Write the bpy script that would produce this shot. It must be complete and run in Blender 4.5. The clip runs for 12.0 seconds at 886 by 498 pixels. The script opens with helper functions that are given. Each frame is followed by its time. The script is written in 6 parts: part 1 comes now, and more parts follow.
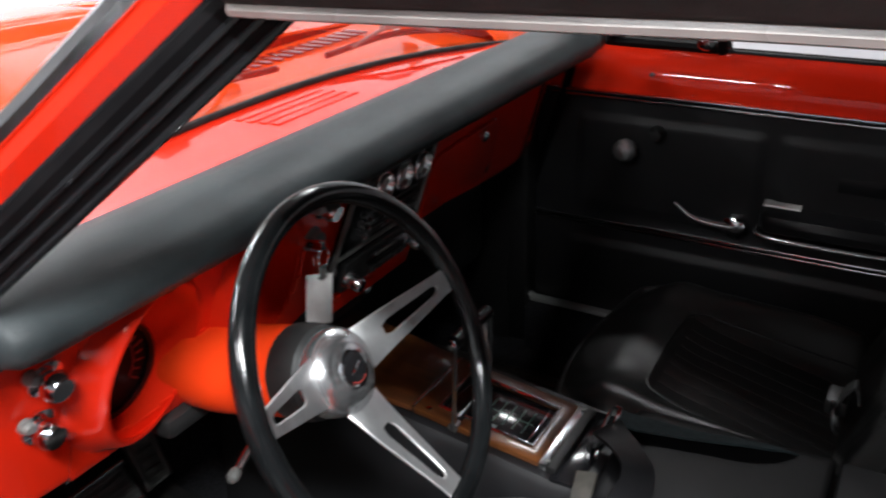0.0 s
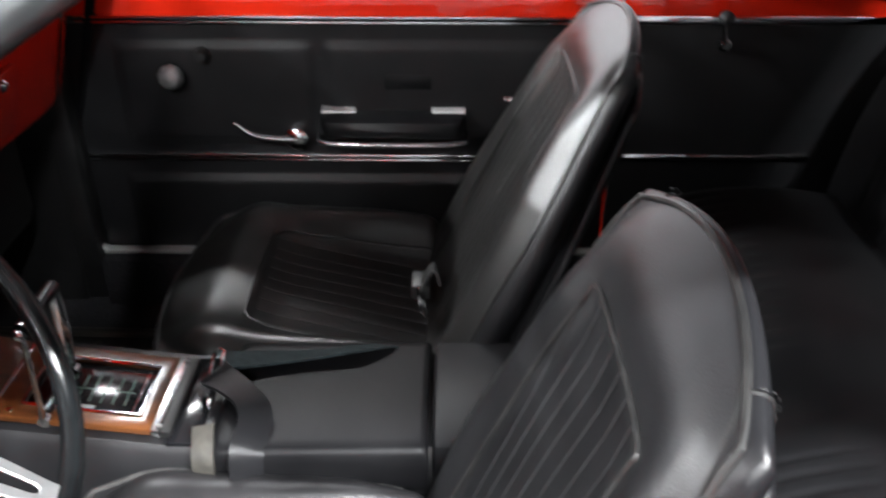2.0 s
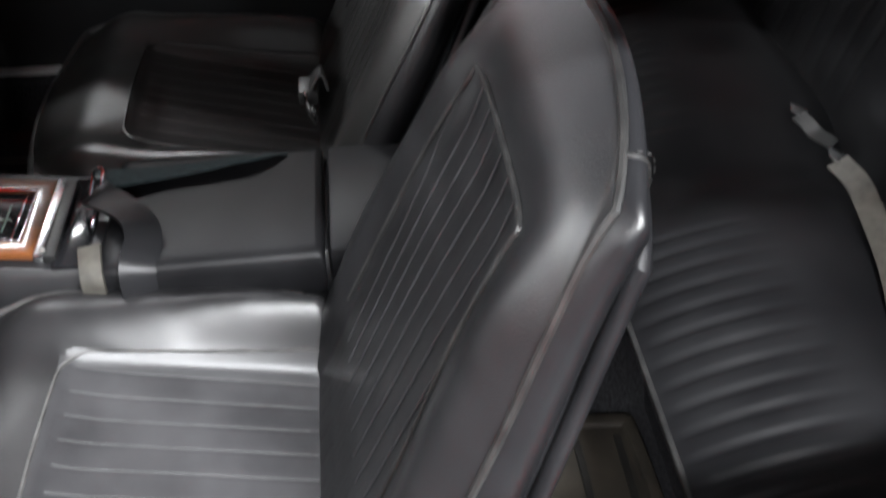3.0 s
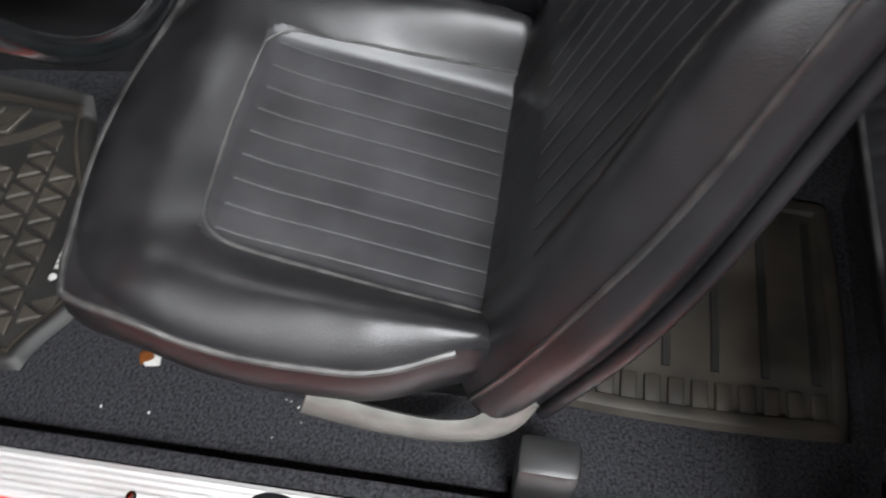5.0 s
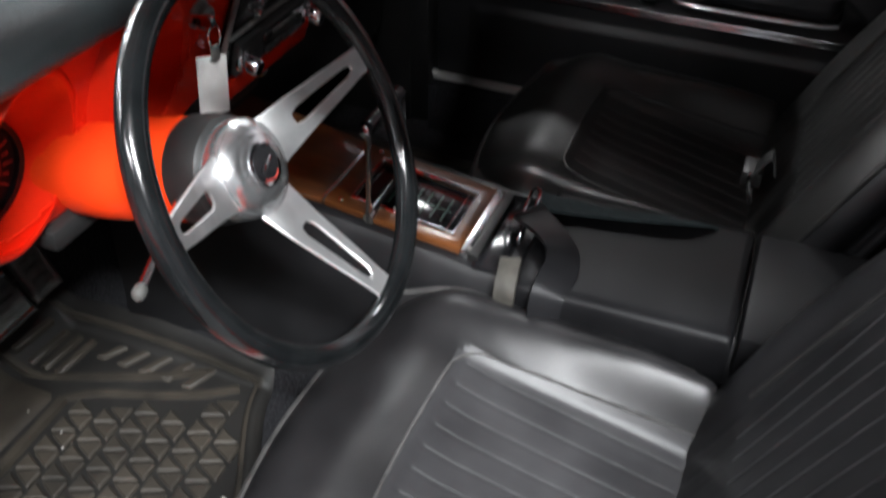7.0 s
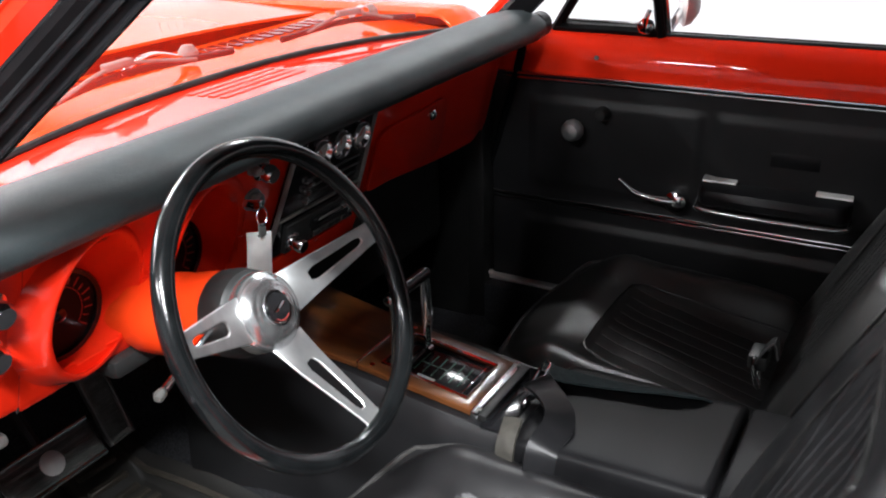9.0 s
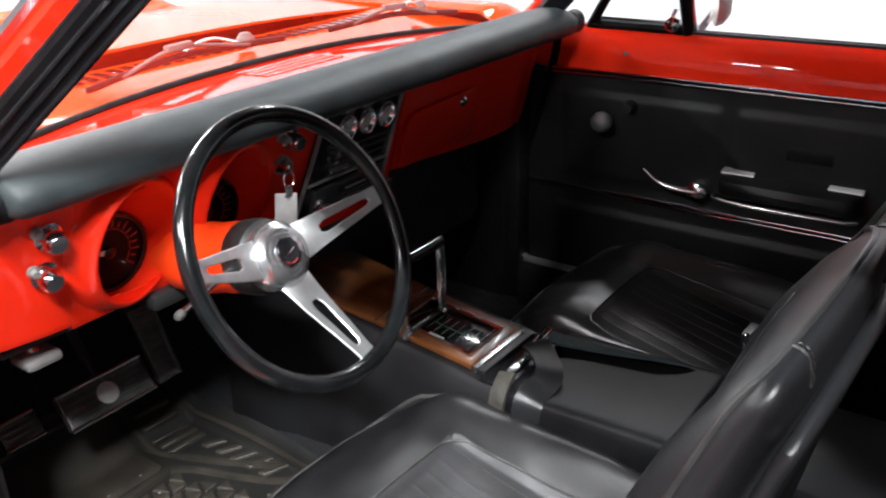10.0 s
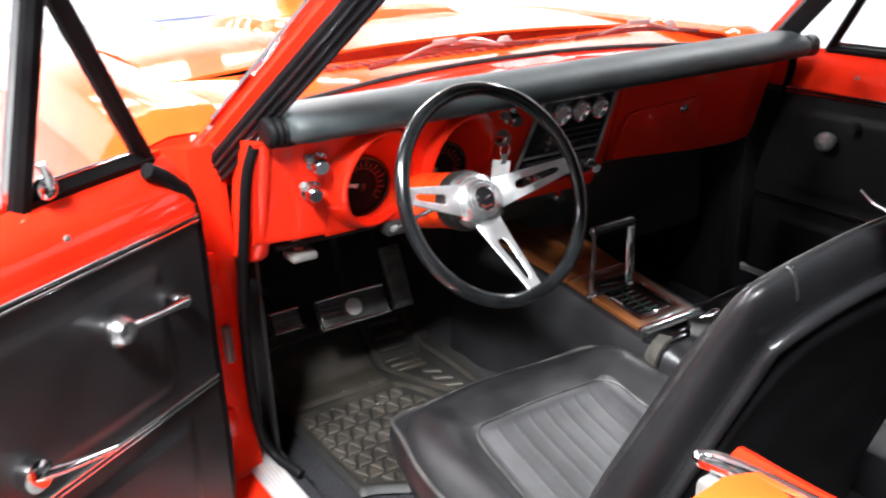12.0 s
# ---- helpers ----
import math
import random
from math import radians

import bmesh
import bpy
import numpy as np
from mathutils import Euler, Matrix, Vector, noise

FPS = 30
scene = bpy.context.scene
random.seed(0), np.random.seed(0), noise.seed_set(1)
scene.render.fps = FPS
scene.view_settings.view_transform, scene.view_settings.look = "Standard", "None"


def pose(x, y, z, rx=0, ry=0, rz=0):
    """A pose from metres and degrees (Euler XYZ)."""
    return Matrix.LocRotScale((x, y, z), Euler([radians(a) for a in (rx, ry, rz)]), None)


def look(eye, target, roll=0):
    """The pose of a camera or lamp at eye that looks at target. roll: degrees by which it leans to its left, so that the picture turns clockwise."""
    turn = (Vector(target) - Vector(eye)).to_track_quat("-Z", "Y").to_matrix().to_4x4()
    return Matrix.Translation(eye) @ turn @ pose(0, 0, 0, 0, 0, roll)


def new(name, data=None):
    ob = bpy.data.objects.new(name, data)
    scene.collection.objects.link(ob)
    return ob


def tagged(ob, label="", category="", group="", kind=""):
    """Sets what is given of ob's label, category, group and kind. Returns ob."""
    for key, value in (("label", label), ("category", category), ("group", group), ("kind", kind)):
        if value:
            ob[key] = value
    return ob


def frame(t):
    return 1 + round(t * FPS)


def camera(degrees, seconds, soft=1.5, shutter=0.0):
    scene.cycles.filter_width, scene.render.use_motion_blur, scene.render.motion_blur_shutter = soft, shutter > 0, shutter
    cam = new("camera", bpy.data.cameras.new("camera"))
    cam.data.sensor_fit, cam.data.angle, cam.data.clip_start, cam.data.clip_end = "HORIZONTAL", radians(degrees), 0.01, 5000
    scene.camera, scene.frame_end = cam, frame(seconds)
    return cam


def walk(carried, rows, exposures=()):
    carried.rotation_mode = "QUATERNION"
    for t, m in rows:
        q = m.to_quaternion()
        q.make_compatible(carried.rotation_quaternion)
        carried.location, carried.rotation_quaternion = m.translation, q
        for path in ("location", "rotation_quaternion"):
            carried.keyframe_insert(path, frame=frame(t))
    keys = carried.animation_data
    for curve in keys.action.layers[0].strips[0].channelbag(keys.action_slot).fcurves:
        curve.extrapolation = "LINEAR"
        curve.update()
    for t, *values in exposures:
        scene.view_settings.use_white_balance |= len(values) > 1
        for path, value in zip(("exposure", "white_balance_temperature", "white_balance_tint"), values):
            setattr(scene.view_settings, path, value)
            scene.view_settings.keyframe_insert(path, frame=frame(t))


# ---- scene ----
cam = camera(53.5, 12.0, soft=2.0, shutter=0.5)
PATH = [
    (0, (-0.9576, -0.4569, 1.0744), (0.612, 0.4578, 0.2375), -1.42),
    (0.5, (-0.9153, -0.4174, 1.0692), (0.7503, 0.2624, 0.1947), -0.85),
    (1, (-0.9079, -0.436, 1.0726), (0.8183, -0.0009, 0.1614), -0.58),
    (1.5, (-0.9027, -0.448, 1.0823), (0.8428, -0.2287, 0.1313), -0.41),
    (2, (-0.8997, -0.4591, 1.0772), (0.8186, -0.4403, 0.0532), 0.05),
    (2.5, (-0.8987, -0.4715, 1.0658), (0.7121, -0.6204, -0.1104), 0.61),
    (3, (-0.8971, -0.4814, 1.0446), (0.5657, -0.6586, -0.309), 0.85),
    (3.5, (-0.8933, -0.4905, 1.0201), (0.4068, -0.6316, -0.4936), 0.72),
    (3.7, (-0.892, -0.494, 1.013), (0.343, -0.617, -0.559), 0.7),
    (5.3, (-0.917, -0.434, 0.99), (0.13, -0.218, -0.701), 1.0),
    (5.5, (-0.916, -0.428, 0.992), (0.157, -0.144, -0.672), 0.4),
    (6, (-0.9062, -0.4061, 1.0087), (0.256, 0.0164, -0.5632), -0.25),
    (6.5, (-0.9038, -0.3884, 1.0192), (0.3997, 0.1183, -0.4117), 0.68),
    (7, (-0.8993, -0.3857, 1.0327), (0.5439, 0.1867, -0.2288), 0.93),
    (7.5, (-0.9023, -0.3889, 1.0458), (0.664, 0.2496, -0.0204), 0.2),
    (7.7, (-0.9071, -0.389, 1.048), (0.6976, 0.264, 0.0491), 0.16),
    (9.3, (-1.026, -0.659, 1.049), (0.525, 0.311, 0.241), -2.0),
    (9.5, (-1.04, -0.697, 1.049), (0.496, 0.296, 0.241), -1.9),
    (10, (-1.063, -0.774, 1.047), (0.406, 0.322, 0.245), -2.0),
    (10.5, (-1.08, -0.847, 1.046), (0.287, 0.383, 0.259), -1.8),
    (11, (-1.105, -0.932, 1.046), (0.187, 0.393, 0.288), -1.7),
    (11.5, (-1.135, -1.028, 1.046), (0.025, 0.426, 0.311), -1.6),
    (12, (-1.157, -1.111, 1.045), (-0.147, 0.455, 0.319), -1.6),
]
walk(cam, [(t, look(eye, target, roll)) for t, eye, target, roll in PATH],
     exposures=[(0, 0.0), (0.5, 0.2), (1, 0.7), (1.5, 1.12), (2, 1.58), (2.5, 1.55), (3, 1.32), (3.7, 0.95), (5.3, 0.4), (6, 0.2), (6.5, 0.4), (7.5, 0.8), (9.3, 0.66), (10.5, 0.75), (11, 1.0), (12, 1.28)])

# ---- light ----
world = bpy.data.worlds.new("showroom_air")
world.use_nodes = True
world.node_tree.nodes["Background"].inputs[0].default_value = (0.9, 0.93, 1.0, 1)
world.node_tree.nodes["Background"].inputs[1].default_value = 0.06
scene.world = world
# ceiling tubes: place, watts, turn (0: along y, 90: along x)
LAMPS = [(-2.35, -1.55, 400, 0), (-3.6, 0.6, 90, 0), (-2.3, 3.4, 110, 90), (0.3, 3.4, 140, 90), (2.9, 1.0, 60, 0), (-1.6, 7.6, 320, 90), (1.4, 7.6, 320, 90)]
for lx, ly, watts, turn in LAMPS:
    light = bpy.data.lights.new("tube_light", "AREA")
    light.shape, light.size, light.size_y = "RECTANGLE", 0.22, 1.5
    light.energy, light.color = watts, (0.94, 0.97, 1.0)
    lamp = new("tube_light", light)
    lamp.matrix_basis = pose(lx, ly, 3.28, 0, 0, turn)
scene.view_settings.exposure = 0.0


# ---- materials ----
def surface(name, dark, light, scale=30.0, rough=(0.4, 0.5), metal=0.0, bump=0.0, fine=400.0, coat=0.0, specular=0.5, stretch=(1, 1, 1), detail=4.0, coarse=None):
    """A two-scale procedural surface: colour and gloss drift over a coarse noise, relief from a fine one."""
    m = bpy.data.materials.new(name)
    m.use_nodes = True
    t = m.node_tree
    b = t.nodes["Principled BSDF"]
    coords = t.nodes.new("ShaderNodeTexCoord")
    mapping = t.nodes.new("ShaderNodeMapping")
    mapping.inputs["Scale"].default_value = stretch
    t.links.new(coords.outputs["Object"], mapping.inputs["Vector"])
    broad = t.nodes.new("ShaderNodeTexNoise")
    broad.inputs["Scale"].default_value, broad.inputs["Detail"].default_value = scale, detail
    t.links.new(mapping.outputs["Vector"], broad.inputs["Vector"])
    ramp = t.nodes.new("ShaderNodeValToRGB")
    ramp.color_ramp.elements[0].position, ramp.color_ramp.elements[1].position = 0.32, 0.68
    ramp.color_ramp.elements[0].color, ramp.color_ramp.elements[1].color = (*dark, 1), (*light, 1)
    t.links.new(broad.outputs["Fac"], ramp.inputs["Fac"])
    t.links.new(ramp.outputs["Color"], b.inputs["Base Color"])
    gloss = t.nodes.new("ShaderNodeMapRange")
    gloss.inputs["To Min"].default_value, gloss.inputs["To Max"].default_value = rough
    second = t.nodes.new("ShaderNodeTexNoise")
    second.inputs["Scale"].default_value, second.inputs["Detail"].default_value = (coarse or scale * 0.35), 3.0
    t.links.new(mapping.outputs["Vector"], second.inputs["Vector"])
    t.links.new(second.outputs["Fac"], gloss.inputs["Value"])
    t.links.new(gloss.outputs["Result"], b.inputs["Roughness"])
    b.inputs["Metallic"].default_value = metal
    b.inputs["Coat Weight"].default_value = coat
    b.inputs["Coat Roughness"].default_value = 0.04
    b.inputs["Specular IOR Level"].default_value = specular
    if bump:
        grain = t.nodes.new("ShaderNodeTexNoise")
        grain.inputs["Scale"].default_value, grain.inputs["Detail"].default_value = fine, 3.0
        t.links.new(mapping.outputs["Vector"], grain.inputs["Vector"])
        relief = t.nodes.new("ShaderNodeBump")
        relief.inputs["Strength"].default_value, relief.inputs["Distance"].default_value = bump, 0.001
        t.links.new(grain.outputs["Fac"], relief.inputs["Height"])
        t.links.new(relief.outputs["Normal"], b.inputs["Normal"])
    return m


def glass(name, tint=(0.95, 0.98, 0.97)):
    m = bpy.data.materials.new(name)
    m.use_nodes = True
    t = m.node_tree
    t.nodes.remove(t.nodes["Principled BSDF"])
    clear = t.nodes.new("ShaderNodeBsdfTransparent")
    clear.inputs["Color"].default_value = (*tint, 1)
    shine = t.nodes.new("ShaderNodeBsdfGlossy")
    shine.inputs["Roughness"].default_value = 0.02
    mix = t.nodes.new("ShaderNodeMixShader")
    edge = t.nodes.new("ShaderNodeLayerWeight")
    curve = t.nodes.new("ShaderNodeMath")
    curve.operation = "POWER"
    curve.inputs[1].default_value = 4.0
    t.links.new(edge.outputs["Facing"], curve.inputs[0])
    lift = t.nodes.new("ShaderNodeMapRange")
    lift.inputs["To Min"].default_value, lift.inputs["To Max"].default_value = 0.05, 0.6
    t.links.new(curve.outputs[0], lift.inputs["Value"])
    t.links.new(lift.outputs["Result"], mix.inputs["Fac"])
    t.links.new(clear.outputs["BSDF"], mix.inputs[1])
    t.links.new(shine.outputs["BSDF"], mix.inputs[2])
    t.links.new(mix.outputs["Shader"], t.nodes["Material Output"].inputs["Surface"])
    return m


def glow(name, color, strength):
    m = bpy.data.materials.new(name)
    m.use_nodes = True
    b = m.node_tree.nodes["Principled BSDF"]
    b.inputs["Emission Color"].default_value = (*color, 1)
    b.inputs["Emission Strength"].default_value = strength
    return m


RED = surface("red_lacquer", (0.62, 0.017, 0.005), (0.68, 0.023, 0.007), 3.0, (0.45, 0.55), coat=1.0, specular=0.0)
# same body red, shifted to orange for the strongly lit outer panels
LIT_RED = surface("lit_red_lacquer", (0.72, 0.066, 0.010), (0.78, 0.084, 0.014), 3.0, (0.45, 0.55), coat=1.0, specular=0.0)
# column red brightened in its colour for lamp light the roof edge cuts off
LIT_COLUMN_RED = surface("lit_column_enamel", (0.70, 0.040, 0.006), (0.76, 0.050, 0.009), 3.0, (0.40, 0.50), coat=0.8, specular=0.0)
VINYL = surface("black_vinyl", (0.0050, 0.0050, 0.0056), (0.0105, 0.0105, 0.0115), 9.0, (0.28, 0.40), bump=0.25, fine=700.0, specular=0.25)
# driver's seat: wear plus overhead light put into paler colours; passenger's stays black
INSERT_VINYL = surface("worn_lit_insert_vinyl", (0.0170, 0.0168, 0.0180), (0.038, 0.0375, 0.0395), 11.0, (0.34, 0.48), bump=0.3, fine=600.0, specular=0.42, detail=7.0)
WORN_LIT_VINYL = surface("worn_lit_seat_vinyl", (0.0070, 0.0068, 0.0073), (0.0185, 0.0181, 0.0190), 11.0, (0.28, 0.42), bump=0.3, fine=600.0, specular=0.32, detail=7.0)
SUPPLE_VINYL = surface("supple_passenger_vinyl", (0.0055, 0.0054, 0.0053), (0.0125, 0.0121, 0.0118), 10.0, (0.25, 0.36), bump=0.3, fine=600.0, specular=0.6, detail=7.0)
BACK_VINYL = surface("lit_backrest_vinyl", (0.0056, 0.0056, 0.0061), (0.0128, 0.0128, 0.0137), 10.0, (0.26, 0.40), bump=0.3, fine=600.0, specular=0.32, detail=7.0)
PANEL_VINYL = surface("black_panel_vinyl", (0.0065, 0.0065, 0.0072), (0.0125, 0.0125, 0.0135), 9.0, (0.34, 0.5), bump=0.2, fine=900.0, specular=0.38)
SEAL = surface("glossy_seal_rubber", (0.003, 0.003, 0.0035), (0.006, 0.006, 0.0065), 20.0, (0.45, 0.6), specular=0.08)
BACK_THREAD = surface("pale_back_stitching", (0.018, 0.018, 0.019), (0.034, 0.034, 0.036), 60.0, (0.3, 0.4))
REAR_VINYL = surface("rear_bench_vinyl", (0.0038, 0.0038, 0.0043), (0.0080, 0.0080, 0.0086), 9.0, (0.36, 0.5), bump=0.2, fine=900.0, specular=0.12)
DUSTY_PIPING = surface("dusty_seat_piping", (0.022, 0.0215, 0.021), (0.062, 0.060, 0.058), 45.0, (0.3, 0.42), bump=0.1)
PIPING = surface("worn_black_piping", (0.007, 0.007, 0.0072), (0.019, 0.0185, 0.018), 40.0, (0.28, 0.4), bump=0.1)
THREAD = surface("pale_rib_stitching", (0.040, 0.040, 0.041), (0.075, 0.075, 0.075), 60.0, (0.25, 0.35), bump=0.2)
PAD = surface("dash_pad_vinyl", (0.017, 0.022, 0.0235), (0.031, 0.039, 0.041), 14.0, (0.46, 0.58), bump=0.45, fine=520.0, specular=0.4)
PLASTIC = surface("black_plastic", (0.007, 0.007, 0.007), (0.013, 0.013, 0.013), 25.0, (0.4, 0.55), bump=0.05)
GLOSS_BLACK = surface("gloss_black", (0.006, 0.006, 0.007), (0.010, 0.010, 0.011), 25.0, (0.08, 0.16))
RUBBER = surface("black_rubber", (0.008, 0.008, 0.008), (0.018, 0.018, 0.018), 30.0, (0.5, 0.7), bump=0.2, fine=300.0, specular=0.25)
# passenger's rib seams: the dim light there is put into a near-black thread
SEAM_DARK = surface("shaded_rib_stitching", (0.004, 0.004, 0.004), (0.010, 0.010, 0.010), 60.0, (0.4, 0.5))
ARM_METAL = surface("pale_grey_paint", (0.07, 0.07, 0.064), (0.12, 0.12, 0.11), 24.0, (0.4, 0.55), bump=0.15, detail=8.0)
# darker rubber for the sheet between the treads and the rear cross ridges
GROOVE = surface("dark_mat_rubber", (0.0045, 0.0042, 0.0038), (0.0105, 0.0095, 0.0082), 20.0, (0.55, 0.7), bump=0.2, fine=350.0)
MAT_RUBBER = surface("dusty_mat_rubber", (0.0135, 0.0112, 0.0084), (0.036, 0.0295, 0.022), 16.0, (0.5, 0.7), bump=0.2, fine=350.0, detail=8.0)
PEDAL = surface("worn_pedal_rubber", (0.040, 0.040, 0.038), (0.095, 0.095, 0.090), 40.0, (0.35, 0.5), bump=0.2, fine=300.0)
CARPET = surface("black_carpet", (0.006, 0.006, 0.007), (0.032, 0.032, 0.035), 260.0, (0.9, 1.0), bump=1.0, fine=420.0, specular=0.1, detail=6.0)
CHROME = surface("chrome", (0.74, 0.75, 0.77), (0.84, 0.85, 0.86), 18.0, (0.05, 0.12), metal=1.0)
SPOKE = surface("satin_aluminium", (0.66, 0.67, 0.67), (0.80, 0.81, 0.81), 50.0, (0.30, 0.42), metal=0.92, bump=0.10, fine=500.0, stretch=(1, 0.08, 1))
SCUFFED_KNOB = surface("worn_chrome", (0.70, 0.71, 0.72), (0.84, 0.85, 0.86), 30.0, (0.16, 0.30), metal=1.0, bump=0.05)
# pale, partly diffuse base stands in for reflected lamps and white walls
SCUFFED = surface("scuffed_aluminium", (0.60, 0.60, 0.59), (0.82, 0.82, 0.81), 22.0, (0.40, 0.60), metal=0.7, bump=0.25, fine=300.0, stretch=(1, 0.2, 1), detail=8.0)
WOOD = surface("walnut_veneer", (0.048, 0.015, 0.005), (0.165, 0.056, 0.015), 34.0, (0.25, 0.36), coat=0.4, bump=0.1, fine=300.0, stretch=(1, 0.12, 1), detail=8.0)
PAPER = surface("white_card", (0.66, 0.66, 0.64), (0.76, 0.76, 0.74), 60.0, (0.6, 0.8), bump=0.05)
WHITE = surface("white_ink", (0.72, 0.72, 0.70), (0.8, 0.8, 0.78), 60.0, (0.5, 0.6))
NEEDLE_RED = surface("red_ink", (0.30, 0.03, 0.02), (0.40, 0.04, 0.03), 60.0, (0.5, 0.6))
PIN_GREY = surface("faded_pale_ink", (0.28, 0.28, 0.26), (0.42, 0.42, 0.40), 90.0, (0.5, 0.6))
GREEN = surface("green_ink", (0.08, 0.20, 0.15), (0.11, 0.25, 0.19), 60.0, (0.4, 0.5))
WEB = surface("belt_webbing", (0.014, 0.021, 0.023), (0.027, 0.039, 0.042), 120.0, (0.75, 0.9), bump=0.4, fine=500.0, specular=0.2)
WEB_TAN = surface("belt_sleeve_grey", (0.024, 0.022, 0.018), (0.050, 0.046, 0.038), 60.0, (0.5, 0.65), bump=0.2)
GREY_METAL = surface("painted_grey_metal", (0.10, 0.10, 0.095), (0.17, 0.165, 0.155), 30.0, (0.4, 0.55), bump=0.15)
DIAL = surface("dial_black", (0.004, 0.004, 0.004), (0.008, 0.008, 0.008), 30.0, (0.3, 0.4), specular=0.12)
# flat taupe stands in for what the bright channel reflects
RAIL_TRIM = surface("reflection_taupe_trim", (0.24, 0.21, 0.20), (0.36, 0.32, 0.30), 14.0, (0.22, 0.34), bump=0.05)
HEADLINER = surface("headliner_dark_grey", (0.020, 0.019, 0.018), (0.035, 0.033, 0.032), 40.0, (0.6, 0.8), bump=0.3, fine=300.0)
GREY_PAINT = surface("dark_grey_wall_paint", (0.10, 0.10, 0.105), (0.13, 0.13, 0.135), 1.5, (0.5, 0.65), bump=0.1, fine=120.0)
WALL_PAINT = surface("white_wall_paint", (0.66, 0.66, 0.69), (0.72, 0.72, 0.75), 1.5, (0.5, 0.65), bump=0.1, fine=120.0)
CONCRETE = surface("sealed_concrete", (0.075, 0.075, 0.074), (0.12, 0.12, 0.116), 2.2, (0.25, 0.5), bump=0.1, fine=80.0, detail=8.0)
CEILING_PAINT = surface("dark_grey_ceiling_paint", (0.20, 0.20, 0.21), (0.26, 0.26, 0.27), 1.5, (0.6, 0.75))
BLUE = surface("pale_blue_enamel", (0.40, 0.44, 0.66), (0.48, 0.52, 0.72), 6.0, (0.3, 0.45))
LIFT_ORANGE = surface("orange_enamel", (0.75, 0.15, 0.02), (0.85, 0.20, 0.03), 6.0, (0.3, 0.45))
GLASS = glass("clear_glass")
DIFFUSER = glow("lit_diffuser", (1.0, 0.97, 0.93), 10.0)


# ---- building tools ----
def world_of(ob):
    if ob is None:
        return Matrix.Identity(4)
    return world_of(ob.parent) @ ob.matrix_parent_inverse @ ob.matrix_basis


def thing(name, at, label, category, group="", m=None):
    """An empty at a thing's base, which carries its parts."""
    ob = new(name)
    ob.empty_display_size = 0.05
    ob.matrix_basis = m if m is not None else pose(*at)
    return tagged(ob, label, category, group)


def mesh_of(name, bm, material, sharp=38.0):
    bmesh.ops.recalc_face_normals(bm, faces=bm.faces)
    for f in bm.faces:
        f.smooth = True
    for e in bm.edges:
        if len(e.link_faces) == 2 and e.calc_face_angle(0) > radians(sharp):
            e.smooth = False
    me = bpy.data.meshes.new(name)
    bm.to_mesh(me)
    bm.free()
    me.materials.append(material)
    return me


def part(name, bm, material, parent, label="", local=False, sharp=38.0):
    """Links a bmesh as one mesh object under a thing or part. local: its points are in the thing's own frame."""
    ob = new(name, mesh_of(name, bm, material, sharp))
    ob.parent = parent
    if not local:
        ob.matrix_parent_inverse = world_of(parent).inverted()
    elif parent.type == "MESH":
        ob.matrix_parent_inverse = Matrix.Identity(4)
    return tagged(ob, label)


def single(name, bm, material, label, category, group="", kind="", sharp=38.0):
    return tagged(new(name, mesh_of(name, bm, material, sharp)), label, category, group, kind)


def box(x0, x1, y0, y1, z0, z1, r=0.004, m=None, bm=None, seg=2):
    bm2 = bmesh.new()
    bmesh.ops.create_cube(bm2, size=1.0)
    for v in bm2.verts:
        v.co = Vector(((x0 + x1) / 2 + v.co.x * (x1 - x0), (y0 + y1) / 2 + v.co.y * (y1 - y0), (z0 + z1) / 2 + v.co.z * (z1 - z0)))
    if r:
        bmesh.ops.bevel(bm2, geom=list(bm2.edges), offset=r, segments=seg, affect="EDGES", profile=0.5, clamp_overlap=True)
    if m is not None:
        bm2.transform(m)
    return merge(bm, bm2)


def merge(bm, other):
    if bm is None:
        return other
    me = bpy.data.meshes.new("tmp")
    other.to_mesh(me)
    other.free()
    bm.from_mesh(me)
    bpy.data.meshes.remove(me)
    return bm


def loft(rings, closed=True, caps=True, bm=None):
    """Skin through rings of points, all of one length."""
    bm2 = bmesh.new()
    vs = [[bm2.verts.new(p) for p in ring] for ring in rings]
    n = len(rings[0])
    for a, b in zip(vs, vs[1:]):
        for i in range(n if closed else n - 1):
            j = (i + 1) % n
            bm2.faces.new((a[i], a[j], b[j], b[i]))
    if caps and closed:
        bm2.faces.new(list(reversed(vs[0])))
        bm2.faces.new(vs[-1])
    return merge(bm, bm2)


def along(points, closed=False):
    """Directions along a polyline."""
    ps = [Vector(p) for p in points]
    out = []
    for i in range(len(ps)):
        a = ps[i - 1] if (i or closed) else ps[i]
        b = ps[(i + 1) % len(ps)] if (i + 1 < len(ps) or closed) else ps[i]
        out.append((b - a).normalized())
    return ps, out


def tube(points, r, n=10, closed=False, bm=None, flat=1.0, up=(0, 0, 1)):
    """A round (or flattened) bar along a polyline; r is a number or a list."""
    ps, ds = along(points, closed)
    rings = []
    ref = Vector(up)
    for i, (p, d) in enumerate(zip(ps, ds)):
        side = d.cross(ref)
        if side.length < 1e-4:
            side = d.cross(Vector((1, 0.01, 0)))
        side.normalize()
        top = side.cross(d).normalized()
        k = r[i] if isinstance(r, (list, tuple)) else r
        rings.append([p + side * (k * math.cos(a)) + top * (k * flat * math.sin(a)) for a in (2 * math.pi * j / n for j in range(n))])
    if closed:
        rings.append(rings[0])
    b = loft(rings, True, not closed)
    if closed:
        bmesh.ops.remove_doubles(b, verts=b.verts, dist=1e-6)
    return merge(bm, b)


